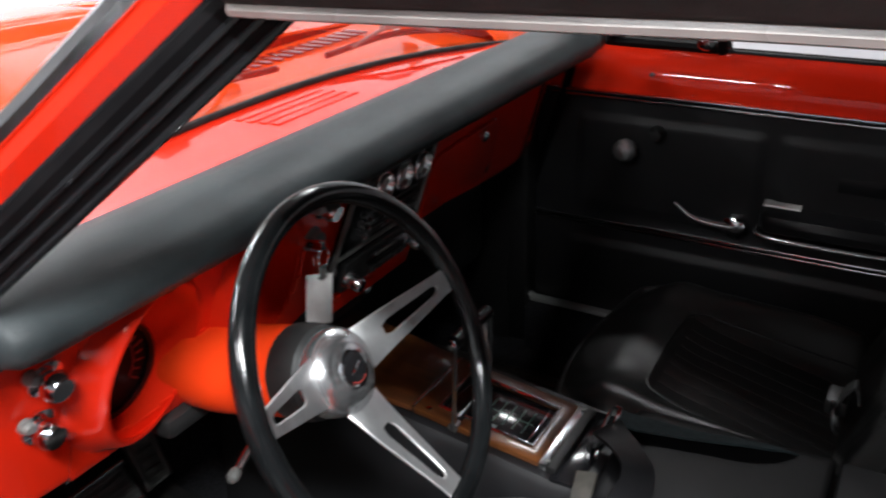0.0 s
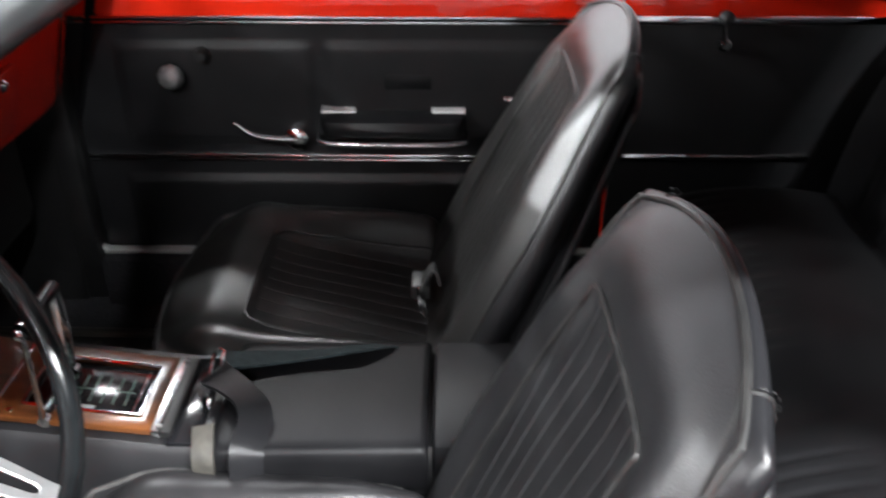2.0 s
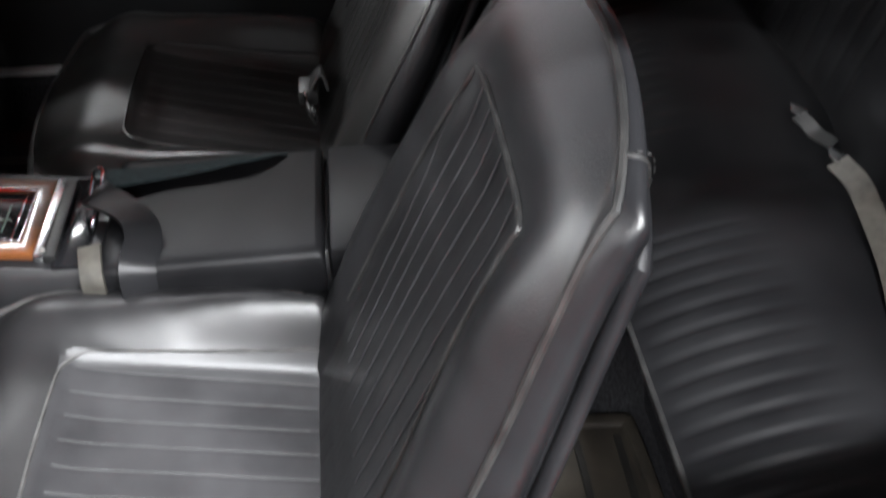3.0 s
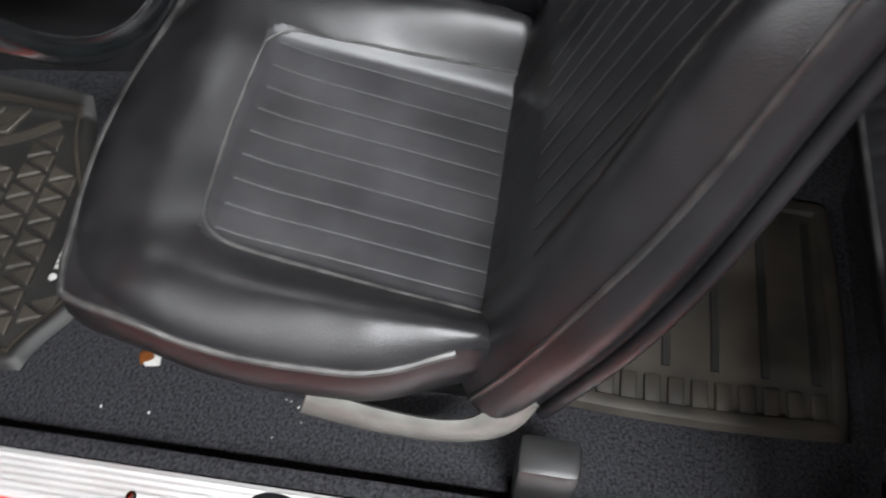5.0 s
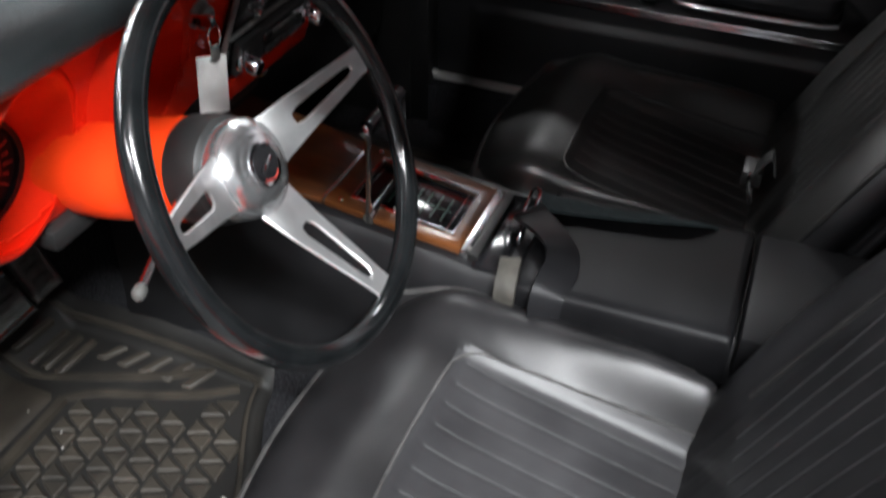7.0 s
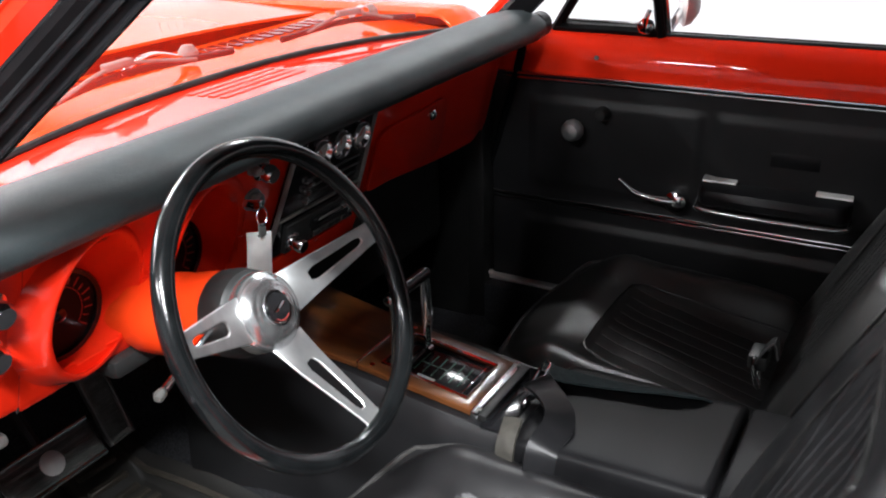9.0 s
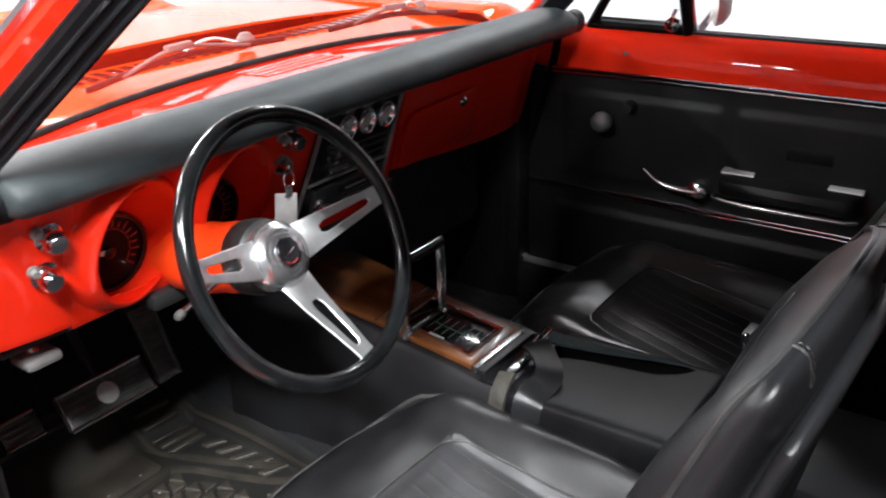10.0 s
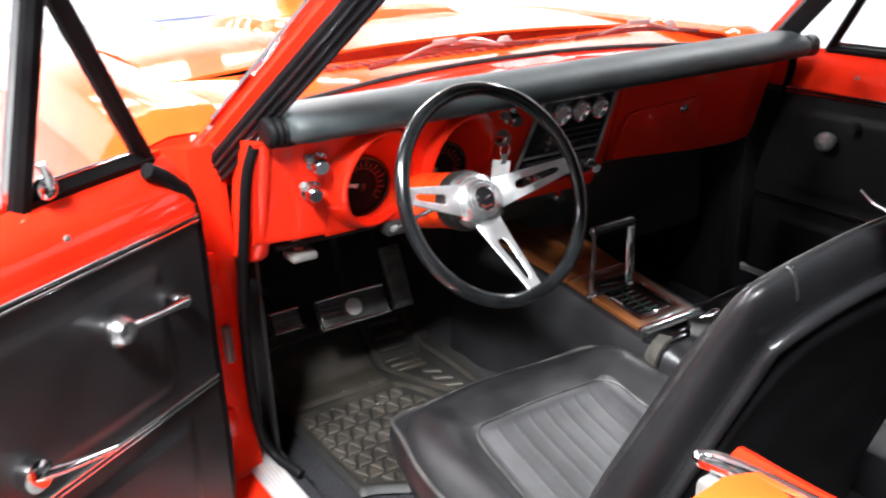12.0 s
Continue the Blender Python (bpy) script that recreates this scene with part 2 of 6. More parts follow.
def smooth_line(points, steps=8, closed=False):
    """Catmull-Rom through the points."""
    ps = [Vector(p) for p in points]
    n = len(ps)
    out = []
    for i in range(n if closed else n - 1):
        p0 = ps[i - 1] if (i or closed) else ps[0] * 2 - ps[1]
        p1, p2 = ps[i], ps[(i + 1) % n]
        p3 = ps[(i + 2) % n] if (i + 2 < n or closed) else ps[-1] * 2 - ps[-2]
        for k in range(steps):
            t = k / steps
            out.append(0.5 * ((2 * p1) + (p2 - p0) * t + (2 * p0 - 5 * p1 + 4 * p2 - p3) * t * t + (3 * p1 - p0 - 3 * p2 + p3) * t ** 3))
    if not closed:
        out.append(ps[-1])
    return out


def turned(profile, m=None, n=32, bm=None, caps=True):
    """A lathe form about local z: profile of (radius, height)."""
    rings = [[Vector((max(r, 1e-5) * math.cos(a), max(r, 1e-5) * math.sin(a), h)) for a in (2 * math.pi * j / n for j in range(n))] for r, h in profile]
    b = loft(rings, True, caps)
    if m is not None:
        b.transform(m)
    return merge(bm, b)


def slab(outline, depth, m=None, bm=None, r=0.0, seg=2, slot=None):
    """A plate from a 2D outline (x, y), depth thick along z, rounded by r; slot is an inner outline of as many points."""
    bm2 = bmesh.new()
    if slot is None:
        f = bm2.faces.new([bm2.verts.new((x, y, 0)) for x, y in outline])
        faces = [f]
    else:
        a = [bm2.verts.new((x, y, 0)) for x, y in outline]
        b = [bm2.verts.new((x, y, 0)) for x, y in slot]
        n = len(a)
        faces = [bm2.faces.new((a[i], a[(i + 1) % n], b[(i + 1) % n], b[i])) for i in range(n)]
    bmesh.ops.recalc_face_normals(bm2, faces=faces)
    out = bmesh.ops.extrude_face_region(bm2, geom=faces)
    for v in [g for g in out["geom"] if isinstance(g, bmesh.types.BMVert)]:
        v.co.z += depth
    bmesh.ops.recalc_face_normals(bm2, faces=bm2.faces)
    if r:
        edges = [e for e in bm2.edges if len(e.link_faces) == 2 and e.calc_face_angle(0) > 0.9]
        bmesh.ops.bevel(bm2, geom=edges, offset=r, segments=seg, affect="EDGES", profile=0.5, clamp_overlap=True)
    if m is not None:
        bm2.transform(m)
    return merge(bm, bm2)


def sheet(f, nu, nv, thick=0.0):
    """A surface f(u, v), u and v from 0 to 1."""
    bm = bmesh.new()
    vs = [[bm.verts.new(f(i / nu, j / nv)) for j in range(nv + 1)] for i in range(nu + 1)]
    for i in range(nu):
        for j in range(nv):
            bm.faces.new((vs[i][j], vs[i + 1][j], vs[i + 1][j + 1], vs[i][j + 1]))
    if thick:
        bmesh.ops.recalc_face_normals(bm, faces=bm.faces)
        bmesh.ops.solidify(bm, geom=list(bm.faces), thickness=thick)
    return bm


def frame_of(origin, xdir, ydir):
    """A matrix whose x and y axes lie along the given directions."""
    x = Vector(xdir).normalized()
    z = x.cross(Vector(ydir)).normalized()
    y = z.cross(x)
    return Matrix.Translation(origin) @ Matrix((x, y, z)).transposed().to_4x4()


def ease(t):
    t = min(1.0, max(0.0, t))
    return t * t * (3 - 2 * t)


# ---- showroom ----
def showroom():
    x0, x1, y0, y1, z0, z1 = -5.0, 4.2, -5.0, 11.0, -0.24, 3.4
    tagged(new("floor", mesh_of("floor", box(x0 - 0.2, x1 + 0.2, y0 - 0.2, y1 + 0.2, z0 - 0.12, z0, 0), CONCRETE)), "grey sealed concrete showroom floor", "floor", kind="structure")
    # ceiling colour is chosen dark so gloss reflects only the tubes
    tagged(new("ceiling", mesh_of("ceiling", box(x0 - 0.2, x1 + 0.2, y0 - 0.2, y1 + 0.2, z1, z1 + 0.12, 0), CEILING_PAINT)), "plain unseen showroom ceiling, dark grey to cut fill light", "ceiling", kind="structure")
    # south and west walls are unseen; dark grey keeps fill and reflections low
    for name, b in (("wall_north", (x0, x1, y1, y1 + 0.15, z0, z1)), ("wall_south", (x0, x1, y0 - 0.15, y0, z0, z1)),
                    ("wall_east", (x1, x1 + 0.15, y0, y1, z0, z1)), ("wall_west", (x0 - 0.15, x0, y0, y1, z0, z1))):
        tagged(new(name, mesh_of(name, box(*b, 0), WALL_PAINT if name in ("wall_north", "wall_east") else GREY_PAINT)), "bright white painted showroom wall" if name in ("wall_north", "wall_east") else "unseen showroom wall, dark grey to keep reflections dim", "wall", kind="structure")
    for lx, ly, watts, turn in LAMPS:
        fm = pose(lx, ly, 0, 0, 0, turn)
        fix = thing("ceiling_light", (lx, ly, z1), "long white fluorescent ceiling light, switched on", "ceiling light", "ceiling lights")
        part("housing", box(-0.15, 0.15, -0.8, 0.8, z1 - 0.06, z1 - 0.002, 0.01, fm), CEILING_PAINT, fix)
        part("diffuser", box(-0.12, 0.12, -0.77, 0.77, z1 - 0.085, z1 - 0.062, 0.008, fm), DIFFUSER, fix, "glowing white diffuser")
    for ty in (4.2, 5.0, 5.8, 6.6, 8.4, 9.3, 10.2):
        for tx in (-4.0, -2.2, -0.4, 1.4, 3.2):
            row = thing("ceiling_light", (tx, ty, z1), "slim white fluorescent ceiling batten, switched on", "ceiling light", "ceiling battens")
            part("housing", box(tx - 0.65, tx + 0.65, ty - 0.06, ty + 0.06, z1 - 0.05, z1 - 0.002, 0.008), CEILING_PAINT, row)
            part("diffuser", box(tx - 0.62, tx + 0.62, ty - 0.045, ty + 0.045, z1 - 0.075, z1 - 0.052, 0.008), DIFFUSER, row, "glowing white diffuser")
    post = thing("lift_post", (1.83, 5.6, z0), "orange painted steel lift post standing on the floor", "lift post")
    part("column", box(1.70, 1.96, 5.5, 5.7, z0 + 0.02, 2.6, 0.02), LIFT_ORANGE, post)
    part("base_plate", box(1.56, 2.10, 5.38, 5.82, z0, z0 + 0.02, 0.004), GREY_METAL, post)
    cab = thing("tool_cabinet", (1.1, 6.2, z0), "low pale blue enamel tool cabinet beside the lift post", "cabinet")
    part("body", box(0.82, 1.38, 5.95, 6.45, z0 + 0.1, 0.28, 0.012), BLUE, cab)
    part("top", box(0.80, 1.40, 5.93, 6.47, 0.282, 0.31, 0.006), BLUE, cab)
    for k in range(3):
        part("drawer", box(0.85, 1.35, 5.93, 5.949, -0.12 + 0.13 * k, -0.01 + 0.13 * k, 0.006), BLUE, cab)
    for px in (0.90, 1.30):
        for py in (6.02, 6.38):
            part("caster", turned([(0.04, -0.02), (0.05, -0.01), (0.05, 0.01), (0.04, 0.02)], pose(px, py, z0 + 0.051, 0, 90), 16), RUBBER, cab)


showroom()


# ---- car shell ----
FLOOR_Z, SILL_Z = 0.0, 0.055
car = thing("car", (0, 0, -0.24), "red two-door hardtop coupe, driver's door standing open", "car")


def mirrored(bm, side):
    if side > 0:
        return bm
    for v in bm.verts:
        v.co.x = -v.co.x
    return bm


def carpet_z(x, y):
    ax = abs(x - 0.01)
    tunnel = 0.17 * (1 - ease((ax - 0.07) / 0.10)) * (1 - 0.25 * ease((-y - 0.4) / 0.5))
    edge = 0.04 * ease((abs(x) - 0.60) / 0.05)
    toe = 0.46 * max(0.0, (y - 0.56) / 0.36) ** 1.3
    rear = 0.14 * ease((-0.865 - y) / 0.05)
    return max(tunnel + toe * 0.7, toe, rear) + edge


def shell():
    c = sheet(lambda u, v: Vector((-0.655 + 1.31 * u, -1.75 + 2.70 * v, carpet_z(-0.655 + 1.31 * u, -1.75 + 2.70 * v))), 90, 120)
    part("carpet", c, CARPET, car, "black loop-pile carpet, dusty, moulded over the tunnel")
    part("underbody", box(-0.78, 0.78, -1.9, 1.7, -0.13, -0.03, 0.02), RUBBER, car)
    part("firewall", box(-0.72, 0.72, 0.90, 0.95, -0.03, 0.715, 0.004), PLASTIC, car)
    for s in (-1, 1):
        kick = sheet(lambda u, v: Vector((0.642 + 0.006 * v, 0.306 + 0.62 * u, -0.02 + 0.72 * v)), 6, 6, 0.006)
        if s > 0:
            part("jamb_filler", box(0.640, 0.70, 0.264, 0.33, 0.0, 0.70, 0.006), PLASTIC, car, "black trim between dash and door")
        part("kick_panel", mirrored(kick, s), PLASTIC, car, "black kick panel under the dash")
    for s in (-1, 1):
        # rocker, its aluminium scuff plate and the carpet edge beside it
        prof = [(0.655, 0.0), (0.655, 0.05), (0.70, 0.052), (0.765, 0.045), (0.80, 0.02), (0.83, -0.05), (0.82, -0.13), (0.72, -0.13), (0.66, -0.10)]
        lift = 0.082 if s > 0 else 0.0
        part("sill_carpet", mirrored(box(0.630, 0.6545 if s < 0 else 0.6815, -0.95, 0.42 if s < 0 else 0.262, -0.02, 0.049 + lift, 0.004), s), CARPET, car, "black carpet along the sill")
        rings = [[Vector((x * s, y, z + min(lift, 0.02))) for x, z in prof] for y in np.linspace(-0.95, 0.42, 12)]
        part("rocker", loft(rings), RED, car, "red painted door sill")
        plate = box(0.6565, 0.709, -0.78, 0.40, 0.050 + lift, 0.058 + lift, 0.002) if s < 0 else box(0.658, 0.6805, -0.78, 0.262, 0.050 + lift, 0.060 + lift, 0.003)
        sp = part("scuff_plate", mirrored(plate, s), SCUFFED, car, "ribbed aluminium scuff plate, scratched")
        if s > 0:
            part("plate_end", tube(smooth_line([(0.669, 0.255, 0.141), (0.668, 0.268, 0.148), (0.666, 0.275, 0.162)], 4), 0.010, 8, flat=0.4), SCUFFED, sp, "upturned end of the plate")
            continue
        for k in range(6):
            xx = 0.661 + k * 0.0076
            part("rib", mirrored(box(xx, xx + 0.0040, -0.775, 0.395, 0.0565 + lift, 0.0605 + lift, 0.0012, seg=1), s), SCUFFED, sp)
        for yy in (-0.70, -0.07, 0.34):
            part("screw", turned([(0.006, 0), (0.006, 0.0015), (0.003, 0.0025), (0.0, 0.0025)], pose(0.690 * s, yy, 0.0602 + lift), 12), CHROME, sp)
        emblem = turned([(0.019, 0), (0.020, 0.002), (0.016, 0.003), (0.0, 0.003)], pose(0.678 * s, -0.222, 0.0602 + lift) @ Matrix.Diagonal((0.72, 1.3, 1, 1)), 24)
        em = part("emblem", emblem, GLOSS_BLACK, sp, "small oval dark badge on the plate")
        part("emblem_centre", turned([(0.009, 0.0030), (0.009, 0.0036), (0.0, 0.0038)], pose(0.678 * s, -0.222, 0.0602 + lift) @ Matrix.Diagonal((0.72, 1.3, 1, 1)), 20), PAPER, em, "pale badge centre")


shell()


def pillar_post():
    """Door jambs: hinge post faces, weatherstrips, A-pillars and the roof rail, on both sides."""
    for s in (-1, 1):
        post = [(0.682, 0.305), (0.70, 0.298), (0.745, 0.300), (0.775, 0.330), (0.80, 0.345), (0.84, 0.36), (0.84, 0.44), (0.682, 0.44)]
        zs = [-0.02, 0.05, 0.10, 0.2, 0.35, 0.5, 0.62, 0.685]
        rings = []
        for z in zs:
            flare = 0.05 * (1 - ease((z + 0.02) / 0.14))
            rings.append([Vector((x * s, y - flare * (1 if k < 4 else 0), z)) for k, (x, y) in enumerate(post)])
        jamb = part("door_jamb", loft(rings), RED, car, "red painted hinge post of the door opening")
        for zz in (0.47, 0.16):
            part("hinge", box(0.735 * s - 0.013, 0.735 * s + 0.013, 0.288, 0.306, zz - 0.030, zz + 0.030, 0.005), RED, jamb)
        part("striker", box(0.718 * s - 0.008, 0.718 * s + 0.008, 0.282, 0.302, 0.285, 0.355, 0.004), PEDAL, jamb, "dull steel door check")
        ws = smooth_line([(0.640 * s, 0.20, 0.062), (0.668 * s, 0.268, 0.085), (0.686 * s, 0.282, 0.17), (0.688 * s, 0.280, 0.36), (0.689 * s, 0.250, 0.47), (0.688 * s, 0.222, 0.56), (0.684 * s, 0.196, 0.65), (0.672 * s, 0.182, 0.70)], 6)
        part("weatherstrip", tube(ws, 0.0095, 10, up=(1, 0, 0)), SEAL, car, "black rubber door weatherstrip")
        # A-pillar
        base, top = Vector((0.719 * s, 0.35, 0.667)), Vector((0.545 * s, -0.115, 1.075))
        path = [base.lerp(top, t) for t in (-0.08, 0.15, 0.4, 0.7, 1.0)]
        inward, back = Vector((-0.62 * s, -0.45, -0.50)), Vector((0.15 * s, -0.62, -0.70))
        def strip(a0, a1, b0, b1, material, name, label):
            rings = []
            for p in path:
                q = [(a0, b0), (a1, b0), (a1, b1), (a0, b1)]
                rings.append([p + inward * a + back * b for a, b in q])
            return part(name, loft(rings), material, car, label)
        strip(-0.002, 0.016, 0.004, 0.022, RED, "a_pillar", "red painted windscreen pillar")
        strip(0.014, 0.040, 0.012, 0.034, SEAL, "pillar_seal", "thick black rubber pillar weatherstrip")
        strip(0.038, 0.056, -0.01, 0.034, SEAL, "pillar_trim", "black inner pillar trim")
        for a, b in ((0.017, 0.0225), (0.026, 0.0335), (0.039, 0.0335), (0.052, 0.0335)):
            part("seal_lip", tube([p + inward * a + back * b for p in path], 0.0032, 8), GLOSS_BLACK, car, "shiny black seal lip")
        part("drip_moulding", tube([p + inward * -0.002 + back * 0.0 for p in path], 0.0095, 8), CHROME, car, "chrome drip moulding on the pillar")


pillar_post()


def roof():
    def shape(u, v):
        x = -0.60 + 1.2 * u
        y = -0.10 - 1.25 * v
        edge = abs(x) / 0.60
        z = 1.125 - 0.075 * edge ** 3 - 0.02 * (2 * v - 0.7) ** 2 - 0.05 * ease((v - 0.6) / 0.4)
        return Vector((x * (0.93 + 0.07 * ease(v * 3)), y - 0.04 * (1 - edge ** 2) * (v < 0.01), z))
    part("roof_panel", sheet(shape, 24, 20, 0.012), RED, car, "red painted steel roof")
    liner = sheet(lambda u, v: shape(0.03 + 0.94 * u, 0.01 + 0.97 * v) - Vector((0, 0, 0.03)), 20, 16, 0.004)
    part("headliner", liner, HEADLINER, car, "dark grey cloth headliner")
    for s in (-1, 1):
        line = smooth_line([(0.555 * s, -0.09, 1.016), (0.56 * s, -0.25, 1.023), (0.562 * s, -0.45, 1.038), (0.565 * s, -0.75, 1.040), (0.56 * s, -1.05, 0.985), (0.55 * s, -1.3, 0.88)], 5)
        if s < 0:
            line = smooth_line([(-0.555, -0.09, 1.0125), (-0.56, -0.16, 1.0155), (-0.562, -0.31, 1.0210), (-0.563, -0.44, 1.0245), (-0.565, -0.75, 1.027), (-0.56, -1.05, 0.985), (-0.55, -1.3, 0.88)], 5)
        part("roof_rail", tube(line, 0.026, 10, flat=0.9), HEADLINER, car, "dark grey roof rail trim")
        part("roof_rail_chrome", tube([p + Vector((0.010 * s, 0, -0.0225)) for p in line], 0.0050, 8), RAIL_TRIM, car, "bright window channel along the roof rail, reflections put into a taupe colour")
        part("drip_rail", tube([p + Vector((0.026 * s, 0, 0.012)) for p in line], 0.012, 8), HEADLINER, car, "dark brown rubber along the roof edge")
        q = sheet(lambda u, v: Vector(((0.56 + 0.12 * (1 - v)) * s, -1.12 - 0.30 * u - 0.30 * u * v * 0.5, 0.70 + 0.30 * v * (1 - 0.35 * u))), 8, 8, 0.02)
        part("rear_pillar", q, RED, car, "red rear roof pillar")
    part("header", tube(smooth_line([(-0.53, -0.10, 1.035), (-0.3, -0.06, 1.07), (0, -0.045, 1.08), (0.3, -0.06, 1.07), (0.53, -0.10, 1.035)], 6), 0.022, 10, flat=0.7), HEADLINER, car, "dark windscreen header trim")
    back = sheet(lambda u, v: Vector((-0.58 + 1.16 * u, -1.36 - 0.38 * (1 - v), 0.70 + 0.34 * v)), 8, 4)
    part("rear_window", back, GLASS, car, "clear rear window")


roof()


def base_y(x):
    """Windscreen base, bowed forward in the middle."""
    return 0.415 - 0.10 * (abs(x) / 0.66) ** 2.4


def hood_z(x, y):
    far = ease((y - 0.62) / 1.4)
    z = 0.727 + 0.03 * (1 - (x / 0.66) ** 2) + 0.012 * ease((y - 0.6) / 0.5) - 0.10 * far ** 3
    z += 0.028 * ease((0.30 - abs(x)) / 0.035) * ease((y - 0.95) / 0.12)
    return z


def front_end():
    glass_sheet = sheet(lambda u, v: Vector(((-0.655 + 1.31 * u) * (1 - 0.19 * v), (base_y(-0.655 + 1.31 * u) + 0.005) * (1 - v) + (-0.09 + 0.05 * (1 - (2 * u - 1) ** 2)) * v, 0.738 + 0.325 * v - 0.03 * abs(2 * u - 1) ** 2)), 24, 14)
    g = part("windscreen", glass_sheet, GLASS, car, "clear windscreen glass")
    g.visible_shadow = False
    gasket = [(x, base_y(x), 0.738 - 0.03 * (abs(x) / 0.655) ** 2) for x in np.linspace(-0.65, 0.65, 25)]
    part("windscreen_gasket", tube(gasket, 0.006, 8), RUBBER, car, "thin black windscreen gasket")
    top = sheet(lambda u, v: Vector((-0.655 + 1.31 * u, 0.23 * (1 - v) + base_y(-0.655 + 1.31 * u) * v, 0.742 - 0.008 * v - 0.03 * (abs(2 * u - 1)) ** 2 * v)), 30, 8, 0.004)
    dt = part("dash_top", top, RED, car, "red painted metal dash top")
    grille = None
    for i in range(4):
        for k in range(13):
            xx = -0.085 + 0.0145 * k
            yy = 0.300 + 0.022 * i
            zt = 0.742 - 0.008 * (yy - 0.23) / 0.185
            grille = box(xx, xx + 0.0135, yy, yy + 0.013, zt - 0.003, zt + 0.0014, 0.0008, bm=grille, seg=1)
    part("defroster_grille", grille, RED, dt, "louvred defroster vents")
    cowl = sheet(lambda u, v: Vector((-0.70 + 1.40 * u, base_y(-0.70 + 1.40 * u) * (1 - v) + 0.66 * v + 0.004, 0.722 + 0.006 * v - 0.03 * (abs(2 * u - 1)) ** 2 * (1 - v))), 24, 6, 0.004)
    cw = part("cowl", cowl, LIT_RED, car, "red cowl panel below the windscreen, tinted orange for bright light")
    slots = None
    for k in range(36):
        xx = -0.52 + 0.03 * k
        slots = box(xx, xx + 0.018, 0.585, 0.64, 0.7265, 0.7295, 0.001, bm=slots, seg=1)
    part("cowl_vent", slots, GLOSS_BLACK, cw, "dark air slots")
    hood = sheet(lambda u, v: Vector((-0.655 + 1.31 * u, 0.672 + 1.33 * v, hood_z(-0.655 + 1.31 * u, 0.672 + 1.33 * v))), 70, 50, 0.006)
    part("hood", hood, LIT_RED, car, "red hood with a raised centre, tinted orange for bright light")
    for s in (-1, 1):
        def wing(u, v):
            y = 0.335 + 1.70 * u
            prof = [(0.662, 0.735), (0.70, 0.742), (0.76, 0.742), (0.82, 0.722), (0.865, 0.665), (0.885, 0.56), (0.89, 0.40), (0.875, 0.15), (0.86, -0.02)]
            k = v * (len(prof) - 1)
            i = min(int(k), len(prof) - 2)
            f = k - i
            x = prof[i][0] * (1 - f) + prof[i + 1][0] * f
            z = prof[i][1] * (1 - f) + prof[i + 1][1] * f
            far = ease((y - 0.8) / 1.4)
            rear = max(0.0, 1 - (y - 0.335) / 0.05) ** 2
            return Vector((x * s, y, z - (0.09 * far ** 2 + 0.040 * rear) * (z > 0.3)))
        end = [(0.662, 0.60), (0.662, 0.690), (0.70, 0.697), (0.76, 0.697), (0.82, 0.677), (0.86, 0.622), (0.88, 0.56), (0.885, 0.40), (0.87, 0.15), (0.855, -0.02), (0.80, -0.02), (0.80, 0.60)]
        cap = loft([[Vector((x * s, y, z)) for x, z in end] for y in (0.337, 0.36)])
        part("wing_flange", cap, RED, car, "red painted rear flange of the wing")
        part("front_wing", sheet(wing, 90, 32, 0.006), LIT_RED, car, "red front wing, tinted orange for bright light")
    part("nose", box(-0.86, 0.86, 1.98, 2.05, 0.10, 0.62, 0.03), RED, car, "red nose panel with the grille")
    for s in (-1, 1):
        qx = [(0.70, 0.71), (0.74, 0.722), (0.79, 0.715), (0.85, 0.66), (0.88, 0.55), (0.88, 0.3), (0.86, -0.05)]
        rings = [[Vector(((x - 0.05 * ease((-y - 0.78) / 0.3) * (z > 0.69)) * s, y, z - 0.035 + 0.02 * ease((-y - 1.0) / 0.5) * (z > 0.5))) for x, z in qx] for y in np.linspace(-0.80, -2.2, 24)]
        part("quarter_panel", loft(rings, False, False), LIT_RED, car, "red rear quarter panel, tinted orange for bright light")
        side = sheet(lambda u, v: Vector((0.70 * s, -0.772 - 0.633 * u, 0.05 + 0.56 * v)), 8, 6, 0.012)
        qt = part("quarter_trim", side, PANEL_VINYL, car, "black vinyl rear side panel")
        part("trim_strip", box(0.688 * s - 0.004, 0.688 * s + 0.004, -1.16, -0.79, 0.337, 0.352, 0.003), CHROME, qt, "bright trim strip")
        part("belt_strip", box(0.690 * s - 0.004, 0.690 * s + 0.004, -1.40, -0.79, 0.612, 0.626, 0.003), CHROME, qt, "bright belt trim strip")
        if s > 0:
            part("belt_rail", box(0.688, 0.712, -1.45, -0.771, 0.615, 0.708, 0.008), RED, car, "red painted window ledge")
            run = [(0.742, -0.788, 0.708), (0.722, -0.84, 0.711), (0.704, -0.90, 0.714), (0.692, -1.05, 0.718), (0.68, -1.35, 0.72)]
            for off in (0.0, 0.016):
                part("window_channel", tube(smooth_line([(x + off, y, z - 0.25 * off) for x, y, z in run], 5), 0.0036, 8), CHROME, car, "bright quarter window channel")
            part("channel_seal", tube(smooth_line([(x + 0.008, y, z - 0.002) for x, y, z in run], 5), 0.0045, 8), RUBBER, car, "black window seal")
        else:
            rail = loft([[Vector((x, y, z + 0.030 * ease((-y - 0.80) / 0.4))) for x, z in ((-0.680, 0.615), (-0.680, 0.668), (-0.683, 0.673), (-0.689, 0.675), (-0.696, 0.672), (-0.697, 0.615))] for y in np.linspace(-0.772, -1.45, 14)])
            part("belt_rail", rail, RED, car, "red painted window ledge")
